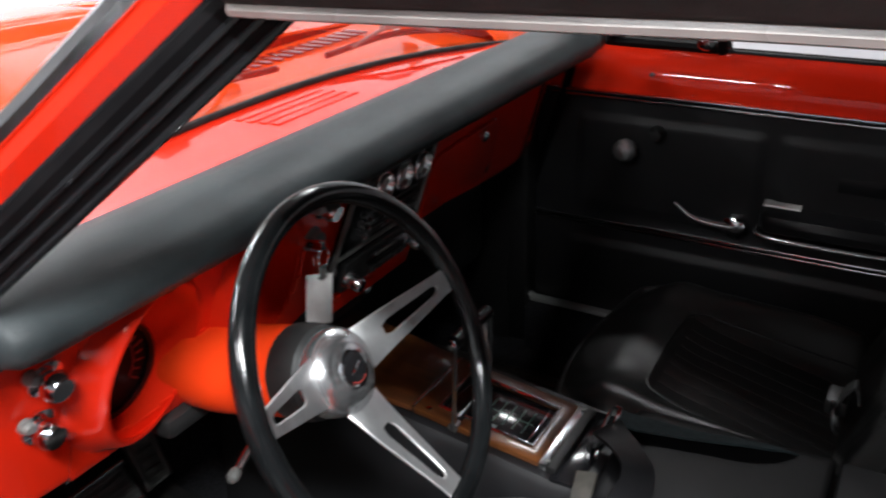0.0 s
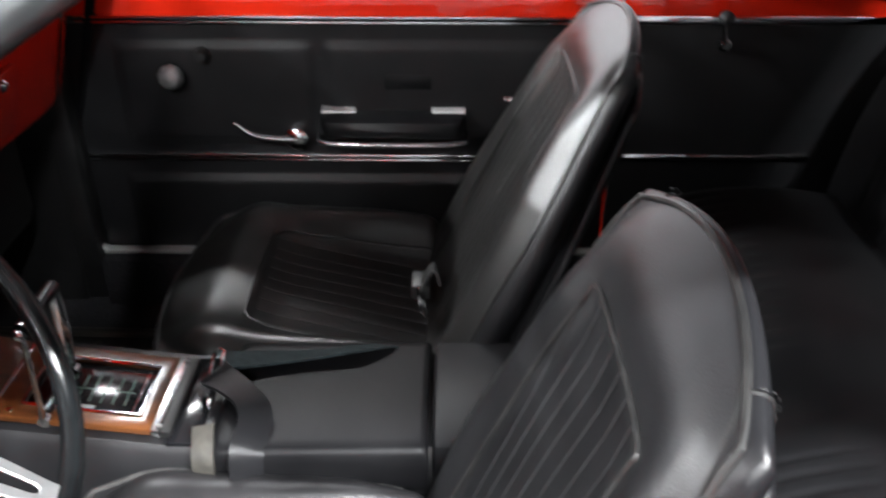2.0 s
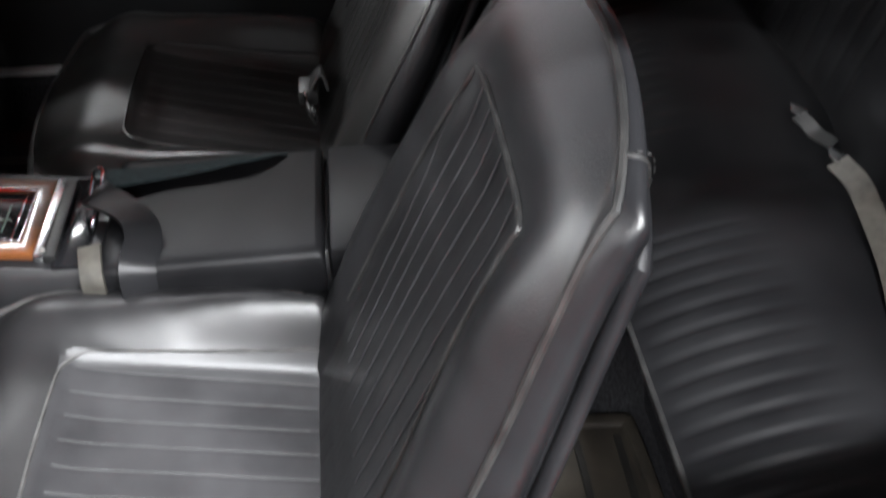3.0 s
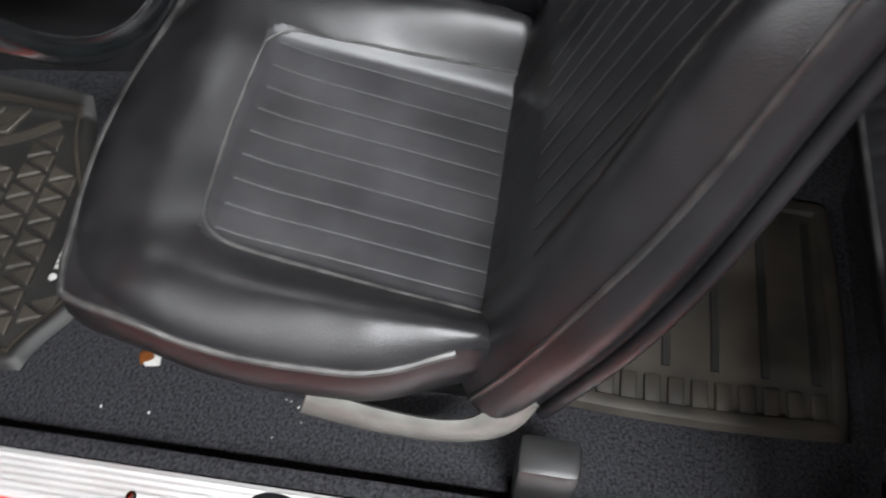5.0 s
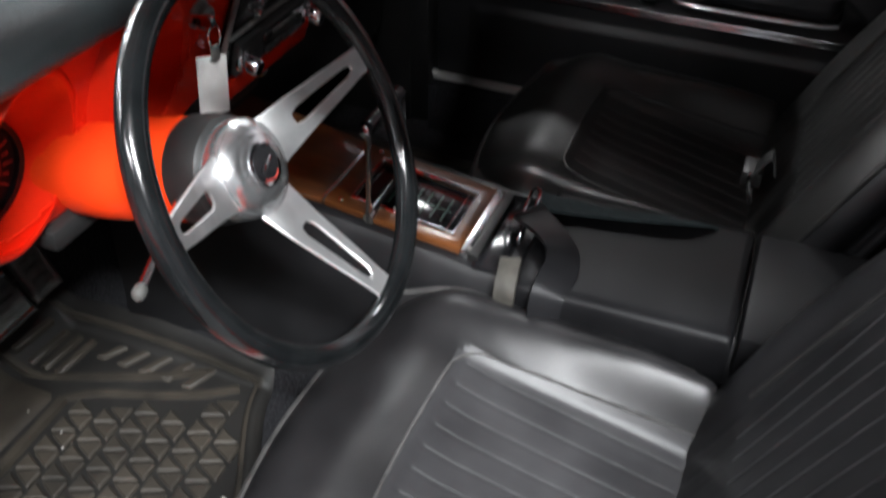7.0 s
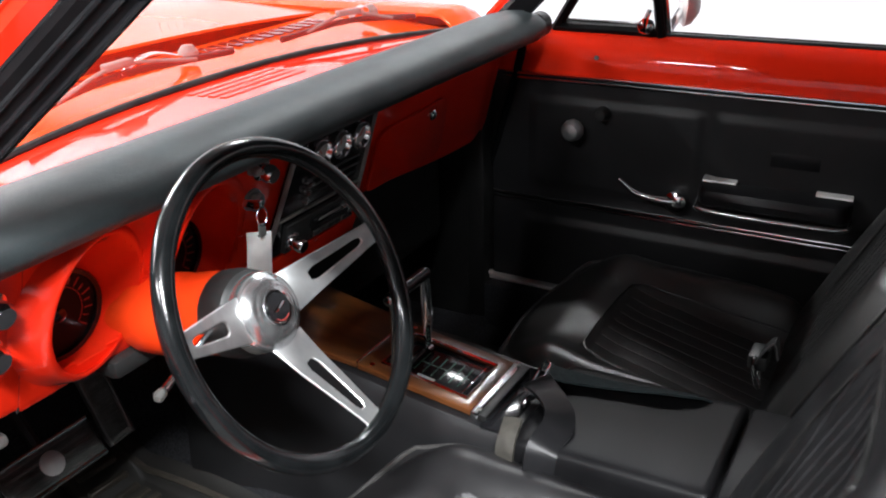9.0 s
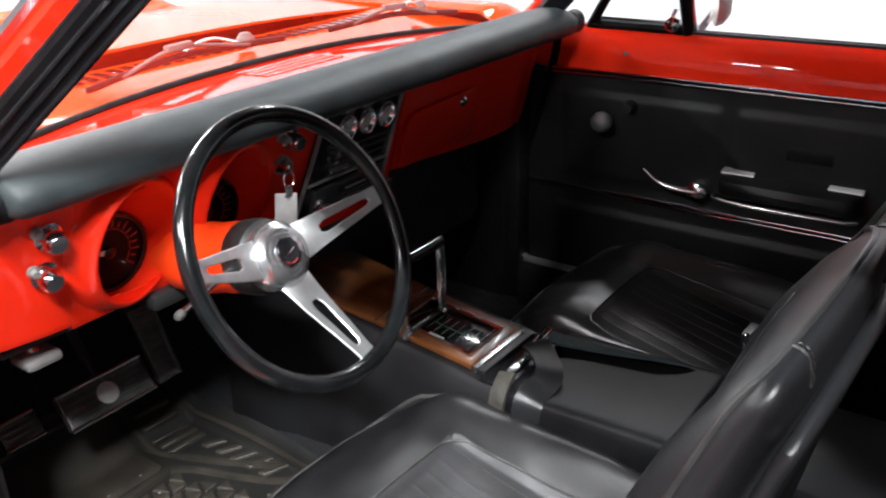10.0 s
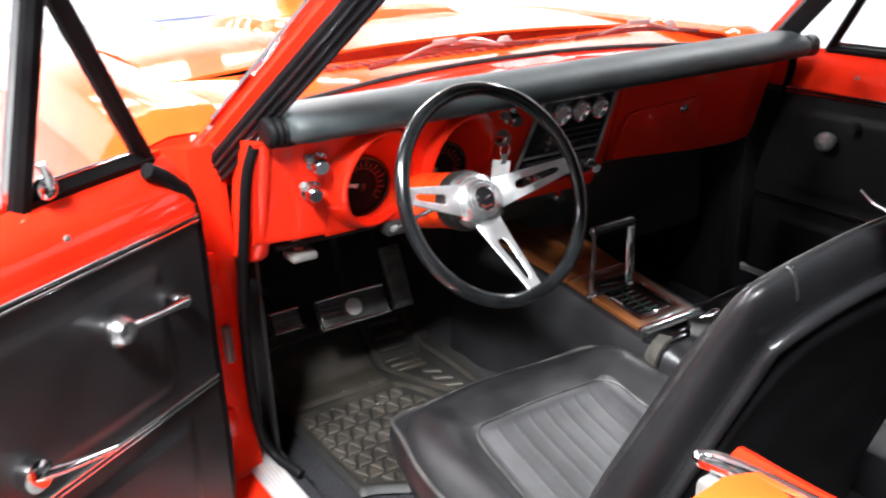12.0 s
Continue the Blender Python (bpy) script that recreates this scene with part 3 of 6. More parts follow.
            run = [(-0.700, -1.35, 0.712), (-0.700, -1.0, 0.692), (-0.700, -0.86, 0.678), (-0.700, -0.80, 0.673), (-0.700, -0.772, 0.669), (-0.7015, -0.757, 0.665), (-0.706, -0.751, 0.663), (-0.7115, -0.757, 0.664), (-0.7135, -0.774, 0.668), (-0.714, -0.80, 0.673), (-0.714, -0.86, 0.680), (-0.714, -1.0, 0.694), (-0.712, -1.35, 0.714)]
            part("window_channel", tube(smooth_line(run, 5), 0.0040, 8), CHROME, car, "bright quarter window channel with a rounded end")
            part("channel_seal", tube(smooth_line([(-0.707, -0.785, 0.667), (-0.707, -0.86, 0.676), (-0.707, -1.0, 0.690), (-0.706, -1.35, 0.710)], 5), 0.0044, 8), RUBBER, car, "black window seal")
            part("channel_bracket", box(-0.727, -0.700, -0.790, -0.766, 0.585, 0.661, 0.005), GREY_METAL, car, "dull grey channel bracket")
        # latch post at the back of the door opening
        post = box(0.715, 0.79, -0.83, -0.803, 0.0, 0.655, 0.006) if s > 0 else box(-0.79, -0.677, -0.812, -0.768, 0.0, 0.612, 0.010)
        bp = part("latch_post", post, RED, car, "red painted latch post")
        if s < 0:
            part("post_seal", tube(smooth_line([(-0.672, -0.764, 0.06), (-0.672, -0.766, 0.30), (-0.672, -0.768, 0.50), (-0.678, -0.776, 0.612)], 5), 0.010, 8), RUBBER, bp, "grey-black rubber seal on the post")
        part("striker", box(0.72 * s - 0.02, 0.72 * s + 0.02, -0.804 if s > 0 else -0.770, -0.785 if s > 0 else -0.752, 0.40, 0.47, 0.004), CHROME, bp, "chrome door striker")
        knob = turned([(0.012, 0), (0.012, 0.012), (0.006, 0.016), (0.006, 0.02)], pose(0.685 * s, -0.956, 0.576, 0, -90 * s), 16)
        knob = tube([(0.672 * s, -0.956, 0.576), (0.668 * s, -0.95, 0.60), (0.666 * s, -0.945, 0.63)], [0.006, 0.005, 0.006], 8, bm=knob)
        cr = part("quarter_window_crank", knob, CHROME, car, "chrome window crank")
        part("knob", turned([(0.004, 0), (0.012, 0.004), (0.013, 0.014), (0.008, 0.022), (0, 0.023)], pose(0.664 * s, -0.945, 0.632, 0, -90 * s), 16), PLASTIC, cr, "black plastic knob")


front_end()


def tail():
    deck = sheet(lambda u, v: Vector((-0.70 + 1.40 * u, -1.70 - 0.52 * v, 0.715 - 0.03 * v ** 2 - 0.02 * (2 * u - 1) ** 2)), 20, 10, 0.006)
    part("boot_lid", deck, RED, car, "red painted boot lid")
    part("tail_panel", box(-0.86, 0.86, -2.24, -2.19, -0.05, 0.66, 0.02), RED, car, "red painted tail panel")
    part("bulkhead", box(-0.68, 0.68, -1.46, -1.43, -0.02, 0.70, 0.004), PLASTIC, car, "black panel behind the rear seat")
    for sx in (-1, 1):
        for wy in (1.28, -1.66):
            wm = pose(0.755 * sx, wy, 0.075, 0, 90 * sx)
            wheel = part("wheel", turned([(0.19, -0.09), (0.28, -0.10), (0.308, -0.085), (0.315, -0.05), (0.315, 0.05), (0.308, 0.085), (0.28, 0.10), (0.20, 0.09), (0.19, 0.08)], wm, 40, caps=False), RUBBER, car, "black road tyre on a steel rim")
            part("rim", turned([(0.198, 0.085), (0.190, 0.075), (0.17, 0.05), (0.08, 0.045), (0.06, 0.06), (0.0, 0.065)], wm, 32), CHROME, wheel, "bright steel rim")


tail()


def wiper(pivot, elbow, tip, blade_a, blade_b):
    w = thing("windscreen_wiper", pivot, "bright wiper arm with a dark blade, parked on the cowl", "wiper", "wipers")
    part("pivot_cap", turned([(0.018, 0), (0.018, 0.012), (0.010, 0.022), (0, 0.023)], pose(*pivot), 16), GREY_METAL, w)
    part("arm", tube(smooth_line([pivot, elbow, tip], 6), 0.0055, 8, flat=0.6), CHROME, w, "satin steel wiper arm")
    part("blade", tube(smooth_line([blade_a, tip, blade_b], 6), 0.0045, 8, flat=1.3), RUBBER, w, "black rubber blade")
    part("bridge", tube(smooth_line([Vector(blade_a).lerp(Vector(tip), 0.35), Vector(tip) + Vector((0, 0, 0.014)), Vector(blade_b).lerp(Vector(tip), 0.35)], 6), 0.0035, 6), GREY_METAL, w, "dull metal blade bridge")
    part("clip", box(-0.028, 0.028, -0.008, 0.008, -0.004, 0.008, 0.003, frame_of(Vector(tip) + Vector((0, 0, 0.014)), Vector(blade_a) - Vector(blade_b), (0, 0, 1)) @ pose(0, 0, 0, -90)), GREY_METAL, w, "dark grey arm clip")


wiper((0.12, 0.575, 0.735), (0.0, 0.535, 0.768), (-0.10, 0.497, 0.758), (0.13, 0.478, 0.752), (-0.31, 0.458, 0.746))
wiper((0.61, 0.52, 0.735), (0.52, 0.48, 0.768), (0.42, 0.440, 0.758), (0.56, 0.375, 0.748), (0.24, 0.462, 0.752))


# ---- doors ----
def build_door(side, m, label):
    """A door in its own frame: origin on the hinge line, inner face towards -x for the right-hand door (side 1)."""
    root = thing("door", (0, 0, 0), label, "car door", "doors", m)
    hx, hy = 0.835, 0.298

    def P(x, y, z):
        return Vector(((x - hx) * side, y - hy, z))

    def put(name, bm, material, lab="", parent=None):
        for v in bm.verts:
            v.co = P(*v.co)
        return part(name, bm, material, parent or root, lab, local=True)

    y0, y1 = -0.765, 0.262
    # painted shell with a rolled lower corner
    outline = [(y1 + 0.022, 0.60), (y1 + 0.022, 0.10), (y1 + 0.008, 0.03), (y1 - 0.05, -0.01), (y0 + 0.05, -0.01), (y0, 0.03), (y0, 0.60)]
    skin = loft([[Vector((x, y, z)) for y, z in outline] for x in (0.712, 0.72, 0.80, 0.85, 0.868)])
    put("shell", skin, RED, "red painted door shell")
    belt = loft([[Vector((x, y, z)) for x, z in ((0.690, 0.60), (0.689, 0.636), (0.693, 0.658), (0.702, 0.677), (0.716, 0.694), (0.729, 0.703), (0.738, 0.706), (0.738, 0.60))] for y in np.linspace(y0, y1 + 0.008, 10)])
    put("window_ledge", belt, RED, "red painted window ledge")
    outer = loft([[Vector((x, y, z)) for x, z in ((0.765, 0.60), (0.765, 0.706), (0.80, 0.704), (0.84, 0.680), (0.866, 0.60))] for y in np.linspace(y0, y1 + 0.03, 10)])
    put("outer_ledge", outer, RED, "red painted outer skin under the window")
    put("window_felt", box(0.738, 0.748, y0, -0.085, 0.69, 0.712, 0.003), RUBBER, "black window seal")
    put("window_felt", box(0.757, 0.766, y0, -0.085, 0.69, 0.712, 0.003), RUBBER, "black window seal")
    put("belt_moulding", box(0.740, 0.764, y0, -0.085, 0.680, 0.700, 0.002), PLASTIC, "dark window slot")
    # trim panel: sculpted vinyl with pressed fields
    def pad(u, v):
        y = y0 + (y1 - y0) * u
        z = 0.075 + 0.545 * v
        x = 0.690
        def field(ya, yb, za, zb, r, d):
            e = min(y - ya, yb - y, z - za, zb - z)
            return d * ease(e / r)
        x -= field(-0.20, 0.17, 0.375, 0.575, 0.012, 0.006)
        x -= field(-0.72, -0.22, 0.375, 0.575, 0.012, 0.006)
        x -= field(-0.74, 0.19, 0.10, 0.305, 0.014, 0.008)
        return Vector((x, y, z))
    put("trim_panel", sheet(pad, 110, 60, 0.004), PANEL_VINYL, "black vinyl trim panel with pressed fields")
    put("pocket_mark", box(0.6795, 0.684, -0.42, -0.33, 0.485, 0.515, 0.004), VINYL, "small raised vinyl tab")
    for z, ya in ((0.616, y1 + 0.0), (0.342, y1 + 0.0)):
        strip = box(0.680, 0.690, y0 + 0.02, ya, z - 0.007, z - 0.001, 0.0025)
        strip = box(0.678, 0.690, y0 + 0.02, ya, z + 0.002, z + 0.009, 0.003, bm=strip)
        put("trim_strip", strip, CHROME, "bright ribbed trim strip")
    # vent window crank (its pivot and knob) and window crank, turned differently on the two doors
    if side > 0:
        pv, kn, hub2, tip2 = (0.005, 0.553), (0.062, 0.517), (-0.160, 0.391), [(-0.12, 0.395), (-0.08, 0.404), (-0.047, 0.430)]
    else:
        pv, kn, hub2, tip2 = (0.188, 0.512), (0.052, 0.528), (-0.105, 0.398), [(-0.07, 0.391), (-0.035, 0.384), (0.005, 0.376)]
    base2 = turned([(0.014, 0), (0.016, 0.006), (0.012, 0.018), (0.010, 0.026), (0.0, 0.027)], pose(0.684, pv[0], pv[1], 0, -90), 20)
    put("vent_pivot", base2, PLASTIC if side > 0 else CHROME, "dull crank pivot")
    if side < 0:
        put("vent_arm", tube([(0.660, pv[0], pv[1]), (0.655, (pv[0] + kn[0]) / 2, (pv[1] + kn[1]) / 2), (0.652, kn[0], kn[1])], [0.008, 0.006, 0.008], 10), CHROME, "slim crank arm")
    put("vent_knob", turned([(0.014, -0.012), (0.014, 0.0), (0.022, 0.004), (0.024, 0.012), (0.022, 0.022), (0.016, 0.030), (0, 0.033)], pose(0.668, kn[0], kn[1], 0, -90), 10), SPOKE if side > 0 else SCUFFED_KNOB, "faceted chrome knob")
    lever = turned([(0.022, 0), (0.024, 0.008), (0.022, 0.022), (0.014, 0.028), (0, 0.029)], pose(0.684, hub2[0], hub2[1], 0, -90), 24)
    put("crank_hub", lever, CHROME, "round chrome crank hub")
    path2 = smooth_line([(0.664, hub2[0], hub2[1])] + [(0.655 - 0.004 * i, y, z) for i, (y, z) in enumerate(tip2)], 5)
    put("crank_handle", tube(path2, [0.009 - 0.0003 * i for i in range(len(path2))], 10), CHROME, "chrome window crank handle")
    # armrest with chrome brackets
    rest = loft([[Vector((x, y, z)) for x, z in ((0.688, 0.402), (0.640 + 0.03 * e, 0.402), (0.626 + 0.03 * e, 0.409), (0.622 + 0.03 * e, 0.424), (0.628 + 0.03 * e, 0.438 - 0.004 * e), (0.642 + 0.02 * e, 0.443 - 0.005 * e), (0.688, 0.444))]
                 for y, e in ((-0.485, 1.0), (-0.480, 0.5), (-0.472, 0.15), (-0.46, 0.0), (-0.34, 0.0), (-0.23, 0.0), (-0.220, 0.15), (-0.213, 0.5), (-0.208, 1.0))])
    put("armrest", rest, VINYL, "black padded armrest")
    edge_line = smooth_line([(0.684, -0.490, 0.400), (0.650, -0.488, 0.399), (0.624, -0.468, 0.399), (0.619, -0.34, 0.398), (0.624, -0.225, 0.399), (0.650, -0.205, 0.399), (0.684, -0.203, 0.400)], 6)
    put("armrest_trim", tube(edge_line, 0.0052, 10), SCUFFED_KNOB, "bright strip round the armrest")
    for ya, yb in ((-0.275, -0.210), (-0.484, -0.420)):
        cap = loft([[Vector((x, y, z)) for x, z in ((0.688, 0.442), (0.668, 0.442), (0.666, 0.444), (0.667, 0.447), (0.674, 0.450), (0.688, 0.451))] for y in (ya, ya + 0.004, yb - 0.004, yb)])
        put("armrest_cap", cap, SCUFFED, "chrome armrest cap")
    put("door_handle", tube(smooth_line([(0.67, -0.56, 0.47), (0.66, -0.60, 0.475), (0.655, -0.66, 0.478)], 4), 0.008, 10), CHROME, "chrome inner door handle")
    # quarter light
    base = 0.712
    k0, k1 = (0.0, 0.0) if side > 0 else (0.095, 0.092)
    for pts, r, mat, name, lab in (
            ([(0.74, 0.135 + k0, base), (0.74, -0.085 + k1, base)], 0.012 if side > 0 else 0.016, SEAL, "vent_seal", "black vent window seal"),
            ([(0.742, 0.140 + k0, base - 0.006), (0.664, -0.052 + k1, 0.985)], 0.011 if side > 0 else 0.015, SEAL, "vent_frame", "dark front frame of the vent window"),
            ([(0.741, -0.088 + k1, base - 0.02), (0.662, -0.066 + k1, 0.985)], 0.010 if side > 0 else 0.014, SEAL, "vent_post", "dark vent window post"),
            ([(0.752, -0.098 + k1, base - 0.01), (0.673, -0.076 + k1, 0.985)], 0.007, CHROME, "vent_trim", "chrome strip on the vent window post")):
        put(name, tube(pts, r, 8), mat, lab)
    put("glass_channel", tube([(0.733, 0.118 + k0, base + 0.016), (0.733, -0.070 + k1, base + 0.016)], 0.0030, 8), CHROME, "thin bright channel under the vent glass")
    bm = bmesh.new()
    bm.faces.new([bm.verts.new(p) for p in ((0.74, 0.125 + k0, base), (0.74, -0.085 + k1, base), (0.664, -0.060 + k1, 0.975))])
    put("vent_glass", bm, GLASS, "clear vent window glass").visible_shadow = False
    put("vent_latch", turned([(0.010, 0), (0.016, 0.006), (0.016, 0.014), (0.008, 0.02), (0, 0.02)], pose(0.724, -0.062 + k1, 0.728, 0, -90), 16), CHROME, "chrome vent latch")
    put("vent_latch_lever", tube([(0.708, -0.062 + k1, 0.728), (0.704, -0.064 + k1, 0.745), (0.706, -0.07 + k1, 0.762)], 0.006, 8), CHROME)
    put("screw", turned([(0.005, 0), (0.005, 0.002), (0, 0.003)], pose(0.695, 0.03, 0.662, 0, -90), 10), GREY_METAL)
    top = [(0.826, y1 - 0.066, 0.706), (0.822, y1 - 0.022, 0.674), (0.822, y1 + 0.010, 0.620)] if side < 0 else [(0.822, y1 + 0.006, 0.700), (0.822, y1 + 0.012, 0.66), (0.822, y1 + 0.012, 0.60)]
    seal = smooth_line(top + [ (0.822, y1 + 0.012, 0.40), (0.822, y1 + 0.012, 0.16), (0.822, y1 - 0.01, 0.07), (0.822, y1 - 0.08, 0.058), (0.822, y0 + 0.04, 0.058)], 6)
    put("door_seal", tube([Vector(p) + Vector((-0.121, 0.0, 0)) for p in seal], 0.0125, 10, up=(1, 0, 0)), SEAL, "black rubber door seal")
    return root


build_door(1, pose(0.835, 0.298, 0), "closed red passenger door with a black trim panel")
build_door(-1, pose(-0.835, 0.298, 0, 0, 0, -58), "driver's red door, wide open, black trim panel")

mirror = thing("wing_mirror", (0.87, -0.06, 0.70), "round chrome wing mirror on the passenger door", "mirror")
part("foot", turned([(0.026, 0), (0.028, 0.004), (0.016, 0.014), (0, 0.016)], pose(0.845, -0.062, 0.672, 0, 35), 20), CHROME, mirror)
part("stem", tube(smooth_line([(0.85, -0.062, 0.675), (0.885, -0.066, 0.70), (0.925, -0.072, 0.725)], 4), 0.009, 8), CHROME, mirror)
part("head", turned([(0.0, 0.034), (0.026, 0.031), (0.046, 0.016), (0.052, 0.0), (0.046, -0.004), (0.0, -0.004)], pose(0.935, -0.074, 0.742, 90, 0, 24), 28), SCUFFED, mirror, "chrome mirror head")


# ---- dashboard ----
def face_y(z):
    """Depth of the painted dash face at a height: it leans away towards its foot."""
    return 0.162 + (0.705 - z) * 0.28


def dashboard():
    d = thing("dashboard", (0, 0.2, 0.5), "red painted metal dashboard under a black padded top", "dashboard")
    prof = [(0.150, 0.700), (0.124, 0.706), (0.112, 0.720), (0.116, 0.738), (0.135, 0.752), (0.165, 0.760), (0.205, 0.758), (0.240, 0.749), (0.245, 0.735), (0.20, 0.705)]
    xs = [-0.628, -0.625, -0.616, -0.59, -0.4, 0.0, 0.4, 0.61, 0.640, 0.652, 0.655]
    shrink = [0.55, 0.80, 0.95, 1, 1, 1, 1, 1, 0.95, 0.80, 0.55]
    rings = [[Vector((x, 0.175 + (y - 0.175) * k, 0.73 + (z - 0.73) * k)) for y, z in prof] for x, k in zip(xs, shrink)]
    part("pad", loft(rings), PAD, d, "thick black vinyl dash pad", sharp=60)
    for s in (-1, 1):
        cap = turned([(0.0, 0.0), (0.018, 0.0), (0.024, 0.006), (0.026, 0.03), (0.022, 0.036), (0, 0.036)], pose(0.655 * s, 0.15, 0.725, 0, 90 * s), 20)
        if s > 0:
            part("pad_end", cap, PLASTIC, d, "black rubber end boot")
        if s < 0:
            boot = loft([[Vector((x, 0.170 + 1.25 * r * math.cos(a), 0.722 + r * math.sin(a))) for a in (2 * math.pi * k / 24 for k in range(24))] for x, r in ((-0.658, 0.018), (-0.656, 0.023), (-0.651, 0.0255), (-0.646, 0.0255), (-0.6435, 0.0235), (-0.641, 0.0255), (-0.636, 0.0262), (-0.6335, 0.0240), (-0.631, 0.0262), (-0.620, 0.027), (-0.606, 0.025))])
            part("pad_boot", boot, SEAL, d, "ribbed black rubber boot at the pad end", sharp=60)
    # face
    def foot(x):
        if x < -0.55:
            return 0.505
        return 0.512 - 0.034 * ease((x - 0.05) / 0.5) - 0.014 * ease((-0.16 - x) / 0.06)
    def face(u, v):
        x = -0.675 + 1.325 * u
        z = 0.706 + (foot(x) - 0.706) * v
        y = face_y(z) + 0.015 * ease((abs(x) - 0.56) / 0.1) + 0.035 * ease((x - 0.085) / 0.07)
        if v > 0.93:
            y += 0.05 * (v - 0.93) / 0.07
        return Vector((x, y, z))
    front = sheet(face, 150, 44)
    holes = [f for f in front.faces if min(math.hypot(f.calc_center_median().x - px, (f.calc_center_median().z - 0.607) * 1.03) for px in (-0.450, -0.280)) < 0.080]
    bmesh.ops.delete(front, geom=holes, context="FACES")
    bmesh.ops.solidify(front, geom=list(front.faces), thickness=0.002)
    part("face", front, RED, d, "red painted dash face")
    flange = [[Vector((-0.674 + 1.25 * (x + 0.694) - 0.008 * k * (x + 0.662) / -0.032, y + face_y(z) - 0.196 + 0.012 * k, z)) for x, y in ((-0.694, 0.236), (-0.6925, 0.220), (-0.689, 0.210), (-0.683, 0.204), (-0.676, 0.203), (-0.669, 0.208), (-0.664, 0.218), (-0.662, 0.232), (-0.662, 0.30), (-0.694, 0.30))]
              for z, k in ((0.702, 0.0), (0.66, 0.05), (0.62, 0.12), (0.58, 0.22), (0.54, 0.38), (0.51, 0.60), (0.49, 0.90), (0.482, 1.3))]
    part("end_flange", loft(flange), RED, d, "red end flange by the door", sharp=60)
    seam_line = [(-0.532 - 0.016 * k, face_y(0.700 - 0.188 * k) - 0.0006, 0.700 - 0.188 * k) for k in np.linspace(0, 1, 9)]
    part("panel_seam", tube(seam_line, 0.0016, 6), GLOSS_BLACK, d, "dark joint beside the instrument panel")
    tilt = math.degrees(math.atan(0.28))
    # instrument pods: deep funnels, each lip standing proud on its outer side
    def pod_ring(px, grow_l, grow_r, grow_v, proud, n=56):
        ring = []
        for k in range(n):
            c, q = math.cos(2 * math.pi * k / n), math.sin(2 * math.pi * k / n)
            x, z = px + (0.076 + (grow_l if c < 0 else grow_r)) * c, 0.606 + (0.088 + grow_v) * q
            ring.append(Vector((x, face_y(z) - proud * (0.016 - 0.017 * c + 0.004 * q), z)))
        return ring
    for px, out_l, out_r in ((-0.450, 0.040, 0.008), (-0.280, 0.008, 0.026)):
        rings = [pod_ring(px, out_l, out_r, 0.012, -0.3), pod_ring(px, out_l * 0.72, out_r * 0.8, 0.011, 0.10), pod_ring(px, out_l * 0.45, out_r * 0.6, 0.009, 0.42), pod_ring(px, out_l * 0.22 + 0.002, out_r * 0.4, 0.006, 0.80),
                 pod_ring(px, 0.005, 0.003, 0.003, 0.98), pod_ring(px, 0.001, 0.0, 0.0, 1.02), pod_ring(px, -0.003, -0.003, -0.003, 0.92)]
        m = Matrix.Translation((px - 0.003, 0.252, 0.578)) @ pose(0, 0, 0, 90 + tilt * 0.5, 0, 0)
        last = rings[-1]
        base = [m @ Vector((0.058 * math.cos(2 * math.pi * k / 56), 0.058 * math.sin(2 * math.pi * k / 56), 0.004)) for k in range(56)]
        for f, bulge in ((0.25, 0.006), (0.5, 0.008), (0.75, 0.006), (1.0, 0.0)):
            mid = sum(base, Vector()) / 56
            rings.append([a.lerp(b, f) + (a.lerp(b, f) - mid).normalized() * bulge for a, b in zip(last, base)])
        p = part("pod", loft(rings, True, False), RED, d, "deep red instrument cowl", sharp=60)
        m = m @ pose(0, 0, 0.0555)
        part("dial", turned([(0.0, 0), (0.0600, 0), (0.0600, 0.003), (0.0, 0.003)], m @ pose(0, 0, -0.0555), 36), DIAL, p, "black round dial")
        part("ring", turned([(0.052, 0), (0.0585, 0), (0.0585, 0.006), (0.053, 0.005), (0.052, 0)], m @ pose(0, 0, -0.0525), 36, caps=False), GLOSS_BLACK, p, "dark dial ring")
        ticks = None
        for k in range(19):
            a = radians(-130 + 260 * k / 18)
            ticks = box(-0.0009, 0.0009, 0.037, 0.045 if k % 2 else 0.049, 0, 0.0006, 0, m @ pose(0, 0, -0.0524) @ pose(0, 0, 0, 0, 0, math.degrees(a)), bm=ticks)
        part("scale", ticks, NEEDLE_RED, p, "dim red dial marks")
        arc = tube([m @ Vector((0.034 * math.cos(a), 0.034 * math.sin(a), -0.0522)) for a in np.linspace(-0.7, 3.84, 30)], 0.0006, 6)
        part("scale_ring", arc, NEEDLE_RED, p, "thin red dial ring")
        part("boss", turned([(0.009, 0), (0.009, 0.004), (0.006, 0.006), (0, 0.006)], m @ pose(0, 0, -0.0524), 20), GLOSS_BLACK, p, "black needle boss")
        part("needle", slab([(-0.005, -0.006), (0.005, -0.006), (0.001, 0.046), (-0.001, 0.046)], 0.001, m @ pose(0, 0, -0.0505) @ pose(0, 0, 0, 0, 0, 75)), WHITE, p, "white needle")
    part("column_bracket", box(-0.43, -0.29, 0.20, 0.27, 0.486, 0.512, 0.008), PLASTIC, d, "black bracket under the dash")
    part("under_tube", tube([(-0.62, 0.262, 0.492), (-0.4, 0.262, 0.490), (-0.1, 0.262, 0.488)], 0.005, 8), PLASTIC, d, "dark rod under the dash edge")

